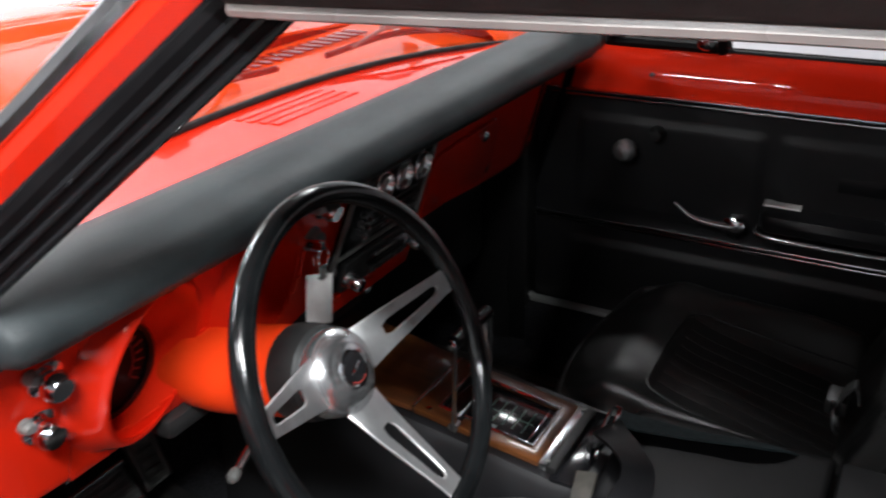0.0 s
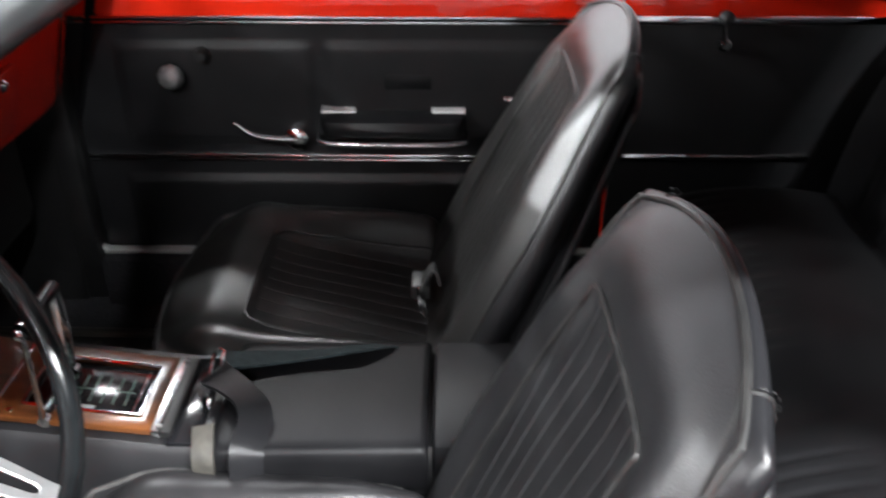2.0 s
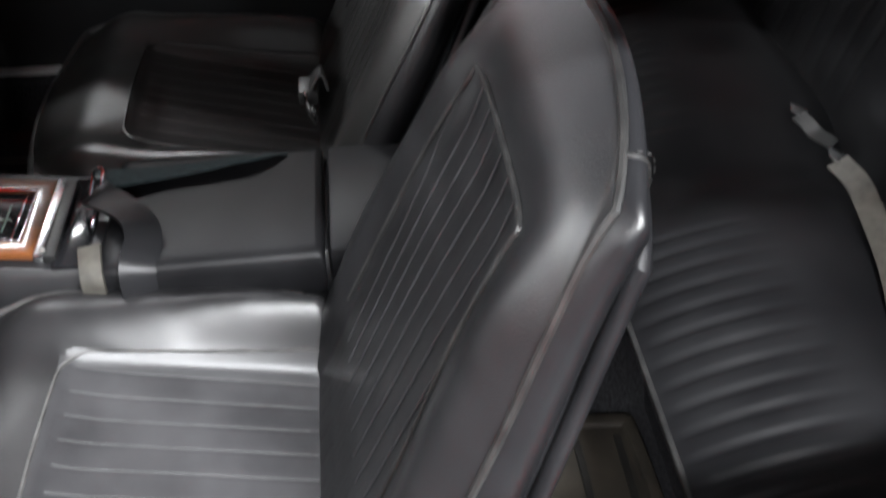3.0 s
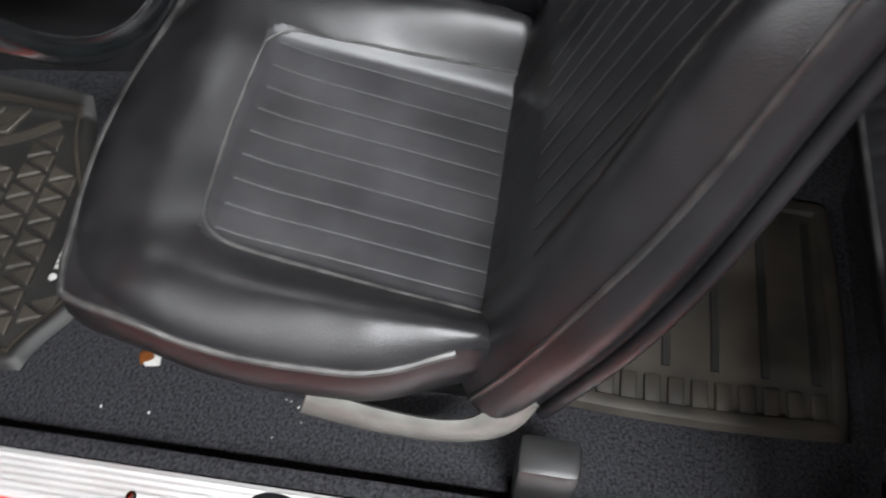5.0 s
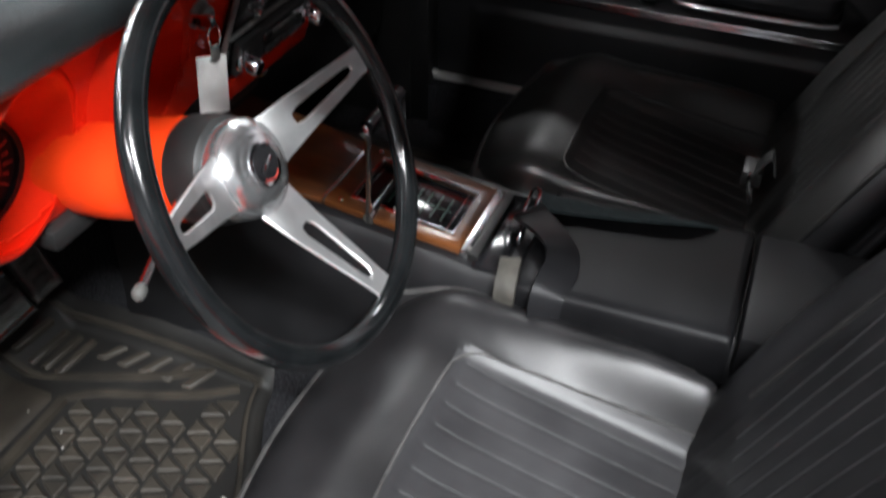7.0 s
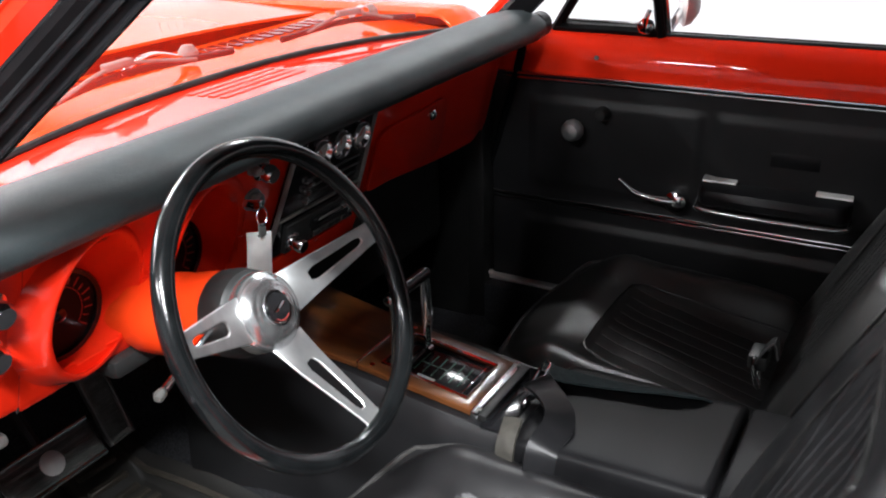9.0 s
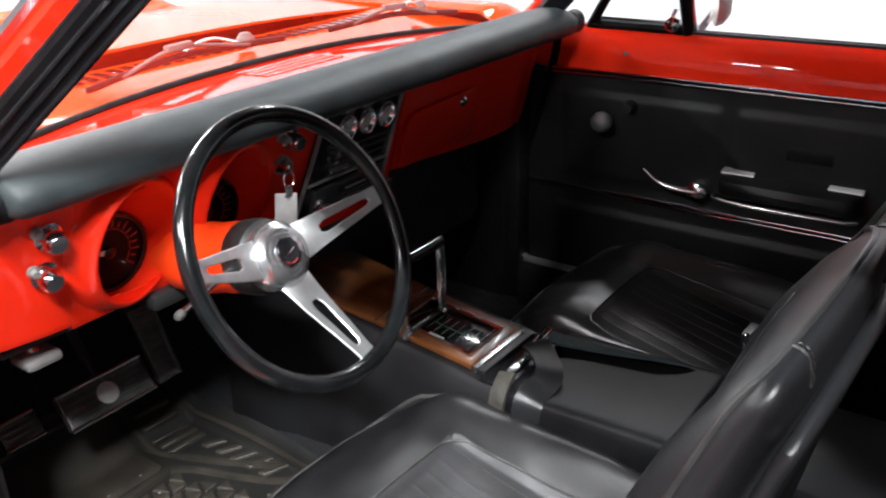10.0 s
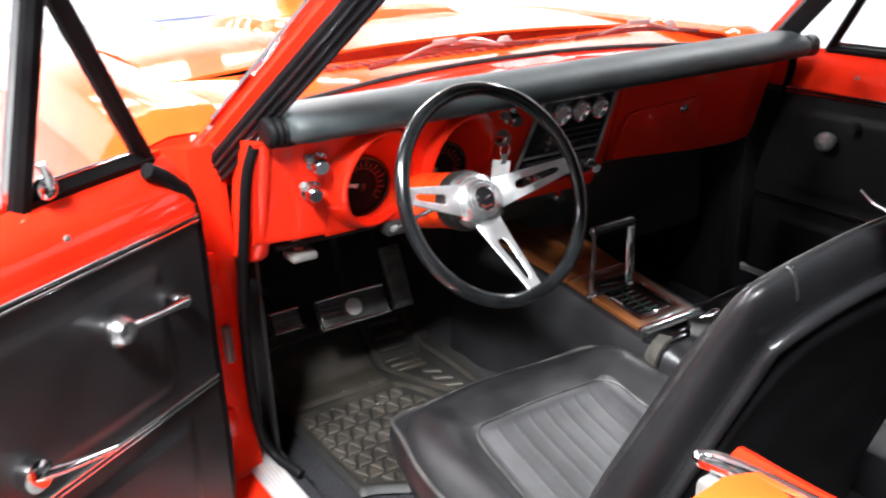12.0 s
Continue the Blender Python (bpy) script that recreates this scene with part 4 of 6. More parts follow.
    def knob(name, x, z, r, depth, material, label, square=False, y=None):
        m = Matrix.Translation((x, (face_y(z) if y is None else y) - 0.001, z)) @ pose(0, 0, 0, 90 + tilt, 0, 0)
        b = turned([(r * 1.25, 0), (r * 1.25, 0.004), (r * 0.75, 0.006), (r * 0.75, depth * 0.45), (r, depth * 0.5), (r * 1.02, depth * 0.8), (r * 0.8, depth), (0, depth)], m, 20)
        return part(name, b, material, d, label)

    knob("headlight_knob", -0.572, 0.662, 0.0145, 0.026, CHROME, "chrome pull knob")
    knob("headlight_bezel", -0.586, 0.671, 0.006, 0.010, GREY_METAL, "dull switch bezel")
    knob("vent_knob", -0.580, 0.612, 0.0145, 0.026, CHROME, "chrome pull knob")
    knob("vent_bezel", -0.593, 0.621, 0.006, 0.010, GREY_METAL, "dull switch bezel")
    knob("screw", -0.482, 0.692, 0.005, 0.006, GREY_METAL, "small screw")
    knob("wiper_knob", -0.176, 0.680, 0.013, 0.026, CHROME, "chrome wiper knob")
    knob("wiper_bezel", -0.194, 0.686, 0.007, 0.014, GREY_METAL, "dull switch bezel")
    knob("ignition", -0.188, 0.640, 0.013, 0.016, GREY_METAL, "worn ignition lock")
    # centre panel
    pm = frame_of((0.0, face_y(0.64) - 0.004, 0.64), (1, 0, 0), (0, -0.28, 1))
    outline = [(-0.158, -0.116), (0.056, -0.116), (0.078, 0.070), (-0.110, 0.070)]
    cp = part("centre_panel", slab(outline, 0.008, pm, r=0.003), GLOSS_BLACK, d, "gloss black centre panel")
    part("panel_trim", box(-0.108, 0.076, 0.062, 0.071, 0.006, 0.014, 0.002, pm), CHROME, cp, "bright strip over the gauges")
    part("panel_edge", tube([pm @ Vector((-0.157, -0.114, 0.009)), pm @ Vector((-0.110, 0.066, 0.009))], 0.0035, 8), GREY_METAL, cp, "dull metal edge")
    part("panel_edge", tube([pm @ Vector((0.056, -0.114, 0.009)), pm @ Vector((0.077, 0.066, 0.009))], 0.0035, 8), GREY_METAL, cp, "dull metal edge")
    for k, gx in enumerate((-0.066, -0.019, 0.030)):
        gm = pm @ pose(gx, 0.036, 0.008)
        gauge = part("gauge", turned([(0.0195, 0), (0.0215, 0.004), (0.0215, 0.012), (0.020, 0.015), (0.018, 0.014), (0.0145, 0.006), (0, 0.006)], gm, 28), CHROME, cp, "small chrome-rimmed gauge")
        part("gauge_face", turned([(0.0, 0.0065), (0.0142, 0.0065), (0.0142, 0.0075), (0, 0.0075)], gm, 24), PIN_GREY, gauge, "pale gauge face")
        part("gauge_needle", box(-0.0006, 0.0006, -0.002, 0.014, 0.008, 0.0088, 0, gm @ pose(0, 0, 0, 0, 0, 40 - 35 * k)), NEEDLE_RED, gauge, "red gauge needle")
    for k in range(3):
        part("heater_slot", box(-0.088, 0.052, -0.008 - 0.014 * k, -0.005 - 0.014 * k, 0.007, 0.0095, 0.001, pm), PLASTIC, cp, "heater lever slot")
    for lx, ly in ((-0.080, -0.0065), (-0.083, -0.0205), (-0.086, -0.0345)):
        part("heater_lever", box(lx - 0.004, lx + 0.004, ly - 0.005, ly + 0.003, 0.0096, 0.020, 0.0012, pm), CHROME, cp, "small bright heater lever")
    part("divider", box(-0.136, 0.062, -0.056, -0.052, 0.007, 0.012, 0.001, pm), GREY_METAL, cp, "thin metal divider")
    part("radio_face", box(-0.122, 0.050, -0.112, -0.064, 0.006, 0.016, 0.003, pm), PLASTIC, cp, "black radio face")
    rad = part("radio_display", box(-0.070, 0.028, -0.086, -0.070, 0.0162, 0.0185, 0.001, pm), GLOSS_BLACK, cp, "dark radio dial window")
    part("display_bar", box(-0.050, 0.006, -0.081, -0.076, 0.0186, 0.0190, 0, pm), GREY_METAL, rad, "pale dial scale bar")
    part("button_row", box(-0.066, 0.024, -0.104, -0.092, 0.0162, 0.019, 0.001, pm), DIAL, cp, "radio push-button row")
    for k in range(5):
        part("radio_button", box(-0.063 + 0.0175 * k, -0.049 + 0.0175 * k, -0.1025, -0.0935, 0.0192, 0.023, 0.001, pm), PLASTIC, cp)
    for kx in (-0.108, 0.044):
        km = pm @ pose(kx, -0.093, 0.014)
        part("radio_knob", turned([(0.0145, 0), (0.0145, 0.003), (0.0105, 0.004), (0.011, 0.022), (0.009, 0.025), (0, 0.025)], km, 24), CHROME, cp, "chrome radio knob")
    part("lower_face", slab([(-0.165, -0.150), (0.068, -0.150), (0.074, -0.120), (-0.152, -0.120)], 0.010, pm, r=0.003), RED, d, "red panel under the radio")
    # glove box
    gm = frame_of((0.0, face_y(0.60) + 0.0315, 0.60), (1, 0, 0), (0, -0.28, 1))
    out = [(0.158, -0.070), (0.168, 0.012), (0.176, 0.026), (0.190, 0.032), (0.378, 0.040), (0.392, 0.034), (0.400, 0.020), (0.408, -0.060), (0.402, -0.074), (0.388, -0.082), (0.172, -0.082), (0.162, -0.079)]
    gb = part("glove_box_door", slab(out, 0.007, gm, r=0.003), RED, d, "red glove box lid")
    part("glove_lock", turned([(0.0105, 0), (0.0105, 0.004), (0.007, 0.008), (0, 0.009)], gm @ pose(0.340, 0.018, 0.006), 20), CHROME, gb, "round chrome lock")
    part("heater_box", box(0.02, 0.58, 0.33, 0.62, 0.26, 0.49, 0.03), PLASTIC, d, "black heater box under the dash")
    part("lower_bracket", box(-0.15, 0.03, 0.26, 0.34, 0.43, 0.488, 0.01), PLASTIC, d, "black unit under the dash")
    for bx in (-0.14, 0.02):
        part("bracket_knob", turned([(0.012, 0), (0.012, 0.012), (0.009, 0.016), (0, 0.016)], pose(bx, 0.262, 0.462, 90), 16), CHROME, d)
    part("brake_release", box(-0.60, -0.55, 0.24, 0.29, 0.462, 0.478, 0.006), GREY_METAL, d, "dull brake release handle")
    part("release_stem", tube([(-0.575, 0.27, 0.47), (-0.575, 0.29, 0.50)], 0.011, 10), CHROME, d)


dashboard()

key = thing("key_ring", (-0.188, 0.15, 0.62), "keys in the ignition with a white card tag", "keys")
part("key_blade", box(-0.205, -0.195, 0.150, 0.182, 0.634, 0.646, 0.002), CHROME, key, "steel key")
ring_pts = [(-0.200 + 0.010 * math.sin(a), 0.152, 0.624 + 0.013 * math.cos(a)) for a in np.linspace(0, 2 * math.pi, 20, endpoint=False)]
part("ring", tube(ring_pts, 0.0014, 6, closed=True, up=(0, 1, 0)), CHROME, key, "steel split ring")
part("fob", box(-0.208, -0.195, 0.151, 0.155, 0.596, 0.614, 0.002), GREY_METAL, key, "dull metal fob")
tag_m = Matrix.Translation((-0.203, 0.158, 0.602)) @ pose(0, 0, 0, -4, 6, -38)
part("tag", box(-0.0165, 0.0165, -0.0007, 0.0007, -0.066, 0.0, 0.0005, tag_m), PAPER, key, "plain white card tag")
part("tag_hole", turned([(0.0, 0), (0.002, 0), (0.002, 0.0004), (0, 0.0004)], tag_m @ pose(0, -0.0008, -0.005, 90), 10), DIAL, key, "small dark hole")


# ---- steering ----
HUB = Vector((-0.358, 0.0387, 0.581))
RAKE = 26.0
WHEEL = Matrix.Translation(HUB) @ pose(0, 0, 0, 0, 0, 2.7) @ pose(0, 0, 0, 90 - RAKE, 0, 0)


def steering_wheel():
    w = thing("steering_wheel", tuple(HUB), "three-spoke steering wheel, black rim and brushed slotted spokes", "steering wheel")
    R, DISH = 0.1730, 0.078
    rim = [WHEEL @ Vector((R * math.cos(a), R * math.sin(a), DISH)) for a in np.linspace(0, 2 * math.pi, 96, endpoint=False)]
    part("rim", tube(rim, 0.0116, 16, closed=True, up=tuple(WHEEL.to_3x3() @ Vector((0, 0, 1)))), GLOSS_RIM, w, "glossy black moulded rim")
    for ang in (6.0, 170.0, 277.5):
        n = 10
        ins, outs = [], []
        pts_o = [(0.030, -0.027), (0.075, -0.0225), (0.120, -0.0178), (0.150, -0.0145), (0.169, -0.0135), (0.169, 0.0135), (0.150, 0.0145), (0.120, 0.0178), (0.075, 0.0225), (0.030, 0.027)]
        pts_i = [(0.072, -0.005), (0.080, -0.0080), (0.115, -0.0062), (0.140, -0.005), (0.147, -0.0025), (0.147, 0.0025), (0.140, 0.005), (0.115, 0.0062), (0.080, 0.0080), (0.072, 0.005)]
        m = WHEEL @ pose(0, 0, 0, 0, 0, ang)
        b = slab(pts_o, 0.004, None, r=0.0012, seg=1, slot=pts_i)
        for v in b.verts:
            v.co.z += 0.022 + (DISH - 0.024) * max(0.0, (v.co.x - 0.045) / 0.121) ** 0.9
        b.transform(m)
        part("spoke", b, SPOKE, w, "brushed metal spoke with a long slot")
    hub = part("hub", turned([(0.0455, 0.006), (0.0462, 0.018), (0.0455, 0.028), (0.0425, 0.0335), (0.0330, 0.0385), (0.0315, 0.0395), (0.0290, 0.0395), (0.0270, 0.0408), (0.0235, 0.0425), (0.0, 0.043)], WHEEL, 56), HUB_METAL, w, "polished round hub cap")
    part("hub_ring", turned([(0.0195, 0.0428), (0.0205, 0.0442), (0.0185, 0.0452), (0.017, 0.0442)], WHEEL, 36), CHROME, hub)
    part("badge", turned([(0.0, 0.0432), (0.0172, 0.0432), (0.0165, 0.0448), (0.0, 0.0454)], WHEEL, 32), GLOSS_BLACK, hub, "dark round badge with a plain bar")
    part("badge_bar", box(-0.010, 0.010, -0.0022, 0.0022, 0.0453, 0.0464, 0.0008, WHEEL @ pose(0, 0, 0, 0, 0, 18)), CHROME, hub, "small bright bar")
    part("badge_arc", tube([WHEEL @ Vector((0.0148 * math.cos(a), 0.0148 * math.sin(a), 0.0453)) for a in np.linspace(-2.4, -0.9, 10)], 0.0006, 6), NEEDLE_RED, hub, "thin red arc")


HUB_METAL = surface("spun_aluminium", (0.72, 0.73, 0.74), (0.86, 0.87, 0.88), 30.0, (0.17, 0.27), metal=0.96, bump=0.06, fine=300.0)
GLOSS_RIM = surface("moulded_rim_plastic", (0.004, 0.0046, 0.005), (0.008, 0.009, 0.0095), 40.0, (0.11, 0.20), bump=0.04)
steering_wheel()

column = thing("steering_column", (-0.36, 0.2, 0.5), "red painted steering column with a black collar", "steering column")
AXIS = Matrix.Translation(HUB + Vector((0, 0.0, 0.004))) @ pose(0, 0, 0, 270 - 14.0)
part("collar", turned([(0.030, -0.012), (0.040, -0.010), (0.049, -0.002), (0.0515, 0.012), (0.0505, 0.032), (0.030, 0.032)], AXIS, 40), PLASTIC, column, "black turn signal collar")
part("jacket", turned([(0.030, 0.032), (0.0475, 0.033), (0.0490, 0.036), (0.0490, 0.086), (0.0455, 0.090), (0.0455, 0.094), (0.0495, 0.100), (0.0510, 0.140), (0.049, 0.170), (0.042, 0.19), (0.040, 0.30), (0.030, 0.30)], AXIS, 40), LIT_COLUMN_RED, column, "red column jacket, lamp light put into its orange tint")
part("shaft", turned([(0.022, 0.29), (0.022, 0.80), (0.01, 0.80)], AXIS, 20), PLASTIC, column, "black lower shaft")
stalk = [Vector((-0.408, 0.055, 0.582)), Vector((-0.460, 0.035, 0.582)), Vector((-0.512, 0.018, 0.578))]
part("signal_lever", tube(stalk, [0.0045, 0.004, 0.004], 10), CHROME, column, "thin chrome turn signal lever")
part("lever_knob", turned([(0.003, 0), (0.0055, 0.003), (0.006, 0.010), (0.004, 0.014), (0, 0.015)], Matrix.Translation(stalk[-1]) @ (stalk[-1] - stalk[0]).to_track_quat("Z", "Y").to_matrix().to_4x4(), 16), PEDAL, column, "dark grey lever knob")


# ---- pedals ----
def pedal(name, at, w, h, rx, label, ribs, arm, disc=False, rz=0):
    p = thing(name, at, label, "pedal")
    m = pose(*at, rx, 0, rz)
    part("pad", box(-w / 2, w / 2, -h / 2, h / 2, -0.008, 0.008, 0.004, m), PEDAL, p, "ribbed black rubber pad")
    for k in range(ribs):
        yy = -h / 2 + h * (k + 0.5) / ribs
        part("rib", box(-w / 2 + 0.008, w / 2 - 0.008, yy - h / ribs * 0.25, yy + h / ribs * 0.25, 0.008, 0.0115, 0.001, m), PEDAL, p)
    trim = tube([m @ Vector(q) for q in ((-w / 2, -h / 2, 0.008), (w / 2, -h / 2, 0.008), (w / 2, h / 2, 0.008), (-w / 2, h / 2, 0.008))], 0.0042, 8, closed=True)
    part("trim", trim, SCUFFED_KNOB if w > h else PEDAL, p, "bright metal pad trim" if w > h else "dull worn pad edge")
    if disc:
        part("disc", turned([(0.0185, 0.009), (0.0195, 0.012), (0.015, 0.0135), (0, 0.0135)], m, 28), SCUFFED, p, "round bright centre disc")
    part("arm", tube(smooth_line([m @ Vector((0, 0, -0.004)), arm[0], arm[1]], 5), 0.009, 8), PLASTIC, p, "black pedal arm")


pedal("brake_pedal", (-0.374, 0.480, 0.226), 0.165, 0.062, 55, "wide brake pedal with bright trim and centre disc", 5, ((-0.36, 0.58, 0.34), (-0.35, 0.55, 0.52)), True)
pedal("accelerator_pedal", (-0.252, 0.500, 0.262), 0.044, 0.140, 66, "long worn black ribbed accelerator pedal", 9, ((-0.24, 0.60, 0.32), (-0.23, 0.68, 0.40)))
pedal("parking_brake_pedal", (-0.524, 0.500, 0.226), 0.066, 0.042, 50, "small parking brake pedal with bright trim", 4, ((-0.55, 0.60, 0.30), (-0.58, 0.60, 0.46)))


# ---- console ----
def console():
    c = thing("centre_console", (0.015, -0.1, 0.0), "black centre console with a walnut shift plate", "console")
    def deck(y):
        return 0.307 + max(0.0, (y + 0.09)) * 0.13
    rings = []
    for y, hw, lower in ((-0.70, 0.096, 0.05), (-0.43, 0.098, 0.05), (-0.16, 0.100, 0.05), (-0.10, 0.100, 0.05), (0.12, 0.100, 0.05), (0.30, 0.105, 0.05), (0.46, 0.115, 0.05)):
        z = deck(y) - 0.012
        rings.append([Vector((0.015 + sx * w, y, zz)) for sx, w, zz in ((-1, hw + 0.03, lower), (-1, hw + 0.012, z - 0.05), (-1, hw, z - 0.008), (-1, hw - 0.008, z), (1, hw - 0.008, z), (1, hw, z - 0.008), (1, hw + 0.012, z - 0.05), (1, hw + 0.03, lower))])
    part("body", loft(rings), PANEL_VINYL, c, "black moulded console body")
    rings = []
    for y, k in ((-0.432, 0.6), (-0.428, 1), (-0.42, 1), (-0.18, 1), (-0.165, 1), (-0.158, 0.6)):
        z = (0.318 if k == 1 else 0.312) - 0.02 * (y + 0.43)
        rings.append([Vector((0.015 + x, y, zz)) for x, zz in ((-0.118, 0.25), (-0.122, z - 0.020), (-0.1205, z - 0.010), (-0.117, z - 0.004), (-0.110, z - 0.001), (-0.098, z), (0.086, z), (0.098, z - 0.001), (0.104, z - 0.004), (0.107, z - 0.010), (0.108, z - 0.020), (0.104, 0.25))])
    part("lid", loft(rings), REAR_VINYL, c, "black grained console lid", sharp=60)
    part("rear_box", box(-0.100, 0.12, -0.70, -0.437, 0.24, 0.318, 0.010), REAR_VINYL, c, "black rear console section")
    # shift plate
    m = Matrix.Translation((0.010, -0.093, deck(-0.093) - 0.010)) @ pose(0, 0, 0, math.degrees(math.atan(0.13)), 0, 0)
    wood = slab([(-0.074, 0.016), (0.074, 0.016), (0.076, 0.215), (-0.076, 0.215)], 0.010, m, r=0.002, slot=[(-0.050, 0.036), (0.050, 0.036), (0.050, 0.185), (-0.050, 0.185)])
    plate = part("shift_plate", wood, WOOD, c, "walnut veneer shift plate")
    wood2 = slab([(-0.076, 0.218), (0.076, 0.218), (0.098, 0.50), (-0.098, 0.50)], 0.010, m, r=0.003)
    part("front_veneer", wood2, WOOD, c, "walnut veneer front panel")
    part("veneer_line", box(-0.074, 0.074, 0.2145, 0.2185, 0.008, 0.0125, 0.001, m), CHROME, plate)
    part("plate_trim", box(-0.076, 0.076, 0.0045, 0.0158, 0.0, 0.0112, 0.0008, m), SCUFFED_KNOB, plate, "polished end trim")
    part("plate_end", box(-0.076, 0.076, -0.010, 0.0040, 0.0, 0.0108, 0.001, m), PLASTIC, plate, "black end trim")
    for s in (-1, 1):
        part("trim_screw", turned([(0.0035, 0.0122), (0.0035, 0.0135), (0.0, 0.014)], m @ pose(0.067 * s, 0.006, 0), 10), GREY_METAL, plate)
        part("plate_screw", turned([(0.004, 0.0098), (0.004, 0.0112), (0.0, 0.0118)], m @ pose(0.064 * s, 0.195, 0), 10), CHROME, plate)
    inner = tube([m @ Vector(q) for q in ((-0.050, 0.036, 0.0105), (0.050, 0.036, 0.0105), (0.050, 0.185, 0.0105), (-0.050, 0.185, 0.0105))], 0.0026, 6, closed=True)
    part("window_trim", inner, CHROME, plate, "bright window trim")
    lens = part("shift_window", box(-0.049, 0.049, 0.037, 0.184, 0.001, 0.006, 0.001, m), GLOSS_BLACK, plate, "dark shift indicator window")
    for k in range(6):
        for lo, hi in ((-0.030, -0.008), (-0.002, 0.022)):
            part("mark", box(lo, hi, 0.062 + 0.0155 * k, 0.0633 + 0.0155 * k, 0.0061, 0.0068, 0, m), GREEN, lens, "pale green shift mark")
    part("mark", box(-0.0055, -0.0042, 0.056, 0.146, 0.0061, 0.0066, 0, m), GREEN, lens, "pale green shift mark")
    part("indicator", box(-0.044, -0.036, 0.098, 0.128, 0.0061, 0.0068, 0, m), PIN_GREY, lens, "pale indicator patch")
    part("slot_rail", box(-0.046, 0.046, 0.046, 0.0485, 0.006, 0.0085, 0.001, m), CHROME, lens)
    # added black block draws the dark gap behind the plate
    part("gap_block", box(-0.078, 0.098, -0.140, -0.098, 0.255, 0.300, 0.004), GLOSS_BLACK, c, "black block for the dark gap behind the shift plate")
    # stirrup shifter
    sh = [(-0.076, 0.146, 0.006), (-0.076, 0.152, 0.06), (-0.075, 0.160, 0.128), (-0.075, 0.162, 0.146), (0.022, 0.162, 0.146), (0.022, 0.160, 0.128), (0.024, 0.152, 0.06), (0.024, 0.146, 0.006)]
    pts = [m @ Vector(q) for q in sh]
    part("shifter_leg", tube(pts[:4], 0.0085, 12, flat=0.45), CHROME, c, "chrome shifter leg")
    part("shifter_leg", tube(pts[4:], 0.0085, 12, flat=0.45), CHROME, c, "chrome shifter leg")
    part("shifter_grip", tube([pts[3], pts[4]], 0.0105, 12), GLOSS_BLACK, c, "black shifter grip")
    part("shifter_base", tube([m @ Vector((-0.062, 0.150, 0.008)), m @ Vector((0.014, 0.150, 0.008))], 0.008, 16), GLOSS_BLACK, c, "black shifter pivot bar")
    for lx in (-0.076, 0.024):
        part("shifter_pivot", tube([m @ Vector((lx - 0.006, 0.146, 0.010)), m @ Vector((lx + 0.006, 0.146, 0.010))], 0.008, 12), CHROME, c, "chrome pivot boss")
    part("shifter_button", turned([(0.004, 0), (0.007, 0.004), (0.007, 0.01), (0, 0.011)], Matrix.Translation(pts[3]) @ pose(0, 0, 0, 0, -90), 14), CHROME, c)


console()


# ---- seats ----
def rounded(u, v, s):
    return u * math.sqrt(1 - s * v * v / 2), v * math.sqrt(1 - s * u * u / 2)


def insert_half(y):
    """Half width of the cushion's ribbed centre."""
    return 0.148 + 0.017 * min(1.0, max(0.0, (-0.14 - y) / 0.30))


def cushion_z(x, y):
    """Height of the cushion's top over a place."""
    u, v = x / 0.257, (y + 0.235) / 0.255
    for k in range(12):
        p = seat_cushion_point(u, v)
        u, v = u + 0.8 * (x - p.x) / 0.257, v + 0.8 * (y - p.y) / 0.255
        u, v = min(1.0, max(-1.0, u)), min(1.0, max(-1.0, v))
    return seat_cushion_point(u, v).z


def seat_cushion_point(u, v):
    """Top of the cushion, local to the seat: u across, v from back (-1) to front (1)."""
    s = 0.55 if v > 0 else 0.25
    a, b = rounded(u, v, s)
    y = -0.235 + 0.255 * b
    x = 0.257 * a * (1 - 0.14 * ease((-0.30 - y) / 0.16))
    e = min(1.0, (abs(u) ** 5 + max(v, 0.0) ** 5) ** (1 / 5))
    inside = ease((insert_half(y) - abs(x)) / 0.016) * ease((-0.130 - y) / 0.016)
    lean = -0.25 * max(0.0, -0.13 - y) * ease((-0.10 - y) / 0.08)
    z = 0.270 + lean * (0.12 + 0.88 * ease((0.215 - abs(x)) / 0.075))
    z += 0.027 * math.exp(-((abs(x) - 0.203) / 0.055) ** 2) * (1 - 0.5 * ease((y + 0.12) / 0.1))
    z += 0.012 * math.exp(-((y + 0.085) / 0.055) ** 2) - 0.004 * inside
    if inside > 0.6:
        k = (x / 0.0322 + 0.5) % 1.0
        z -= 0.0009 * math.exp(-((k - 0.5) / 0.08) ** 2) * (inside - 0.6) / 0.4
    z += 0.0016 * noise.noise(Vector((x * 14, y * 22, 2.0))) * (1 - 0.6 * inside) + 0.0025 * noise.noise(Vector((x * 5, y * 5, 7.0)))
    z -= 0.045 * ease((-0.415 - y) / 0.06) * ease((abs(x) - 0.12) / 0.08)
    z -= 0.026 * (1 - math.sqrt(1 - min(0.998, max(0.0, (e - 0.60) / 0.40)) ** 2.2))
    return Vector((x, y, z))


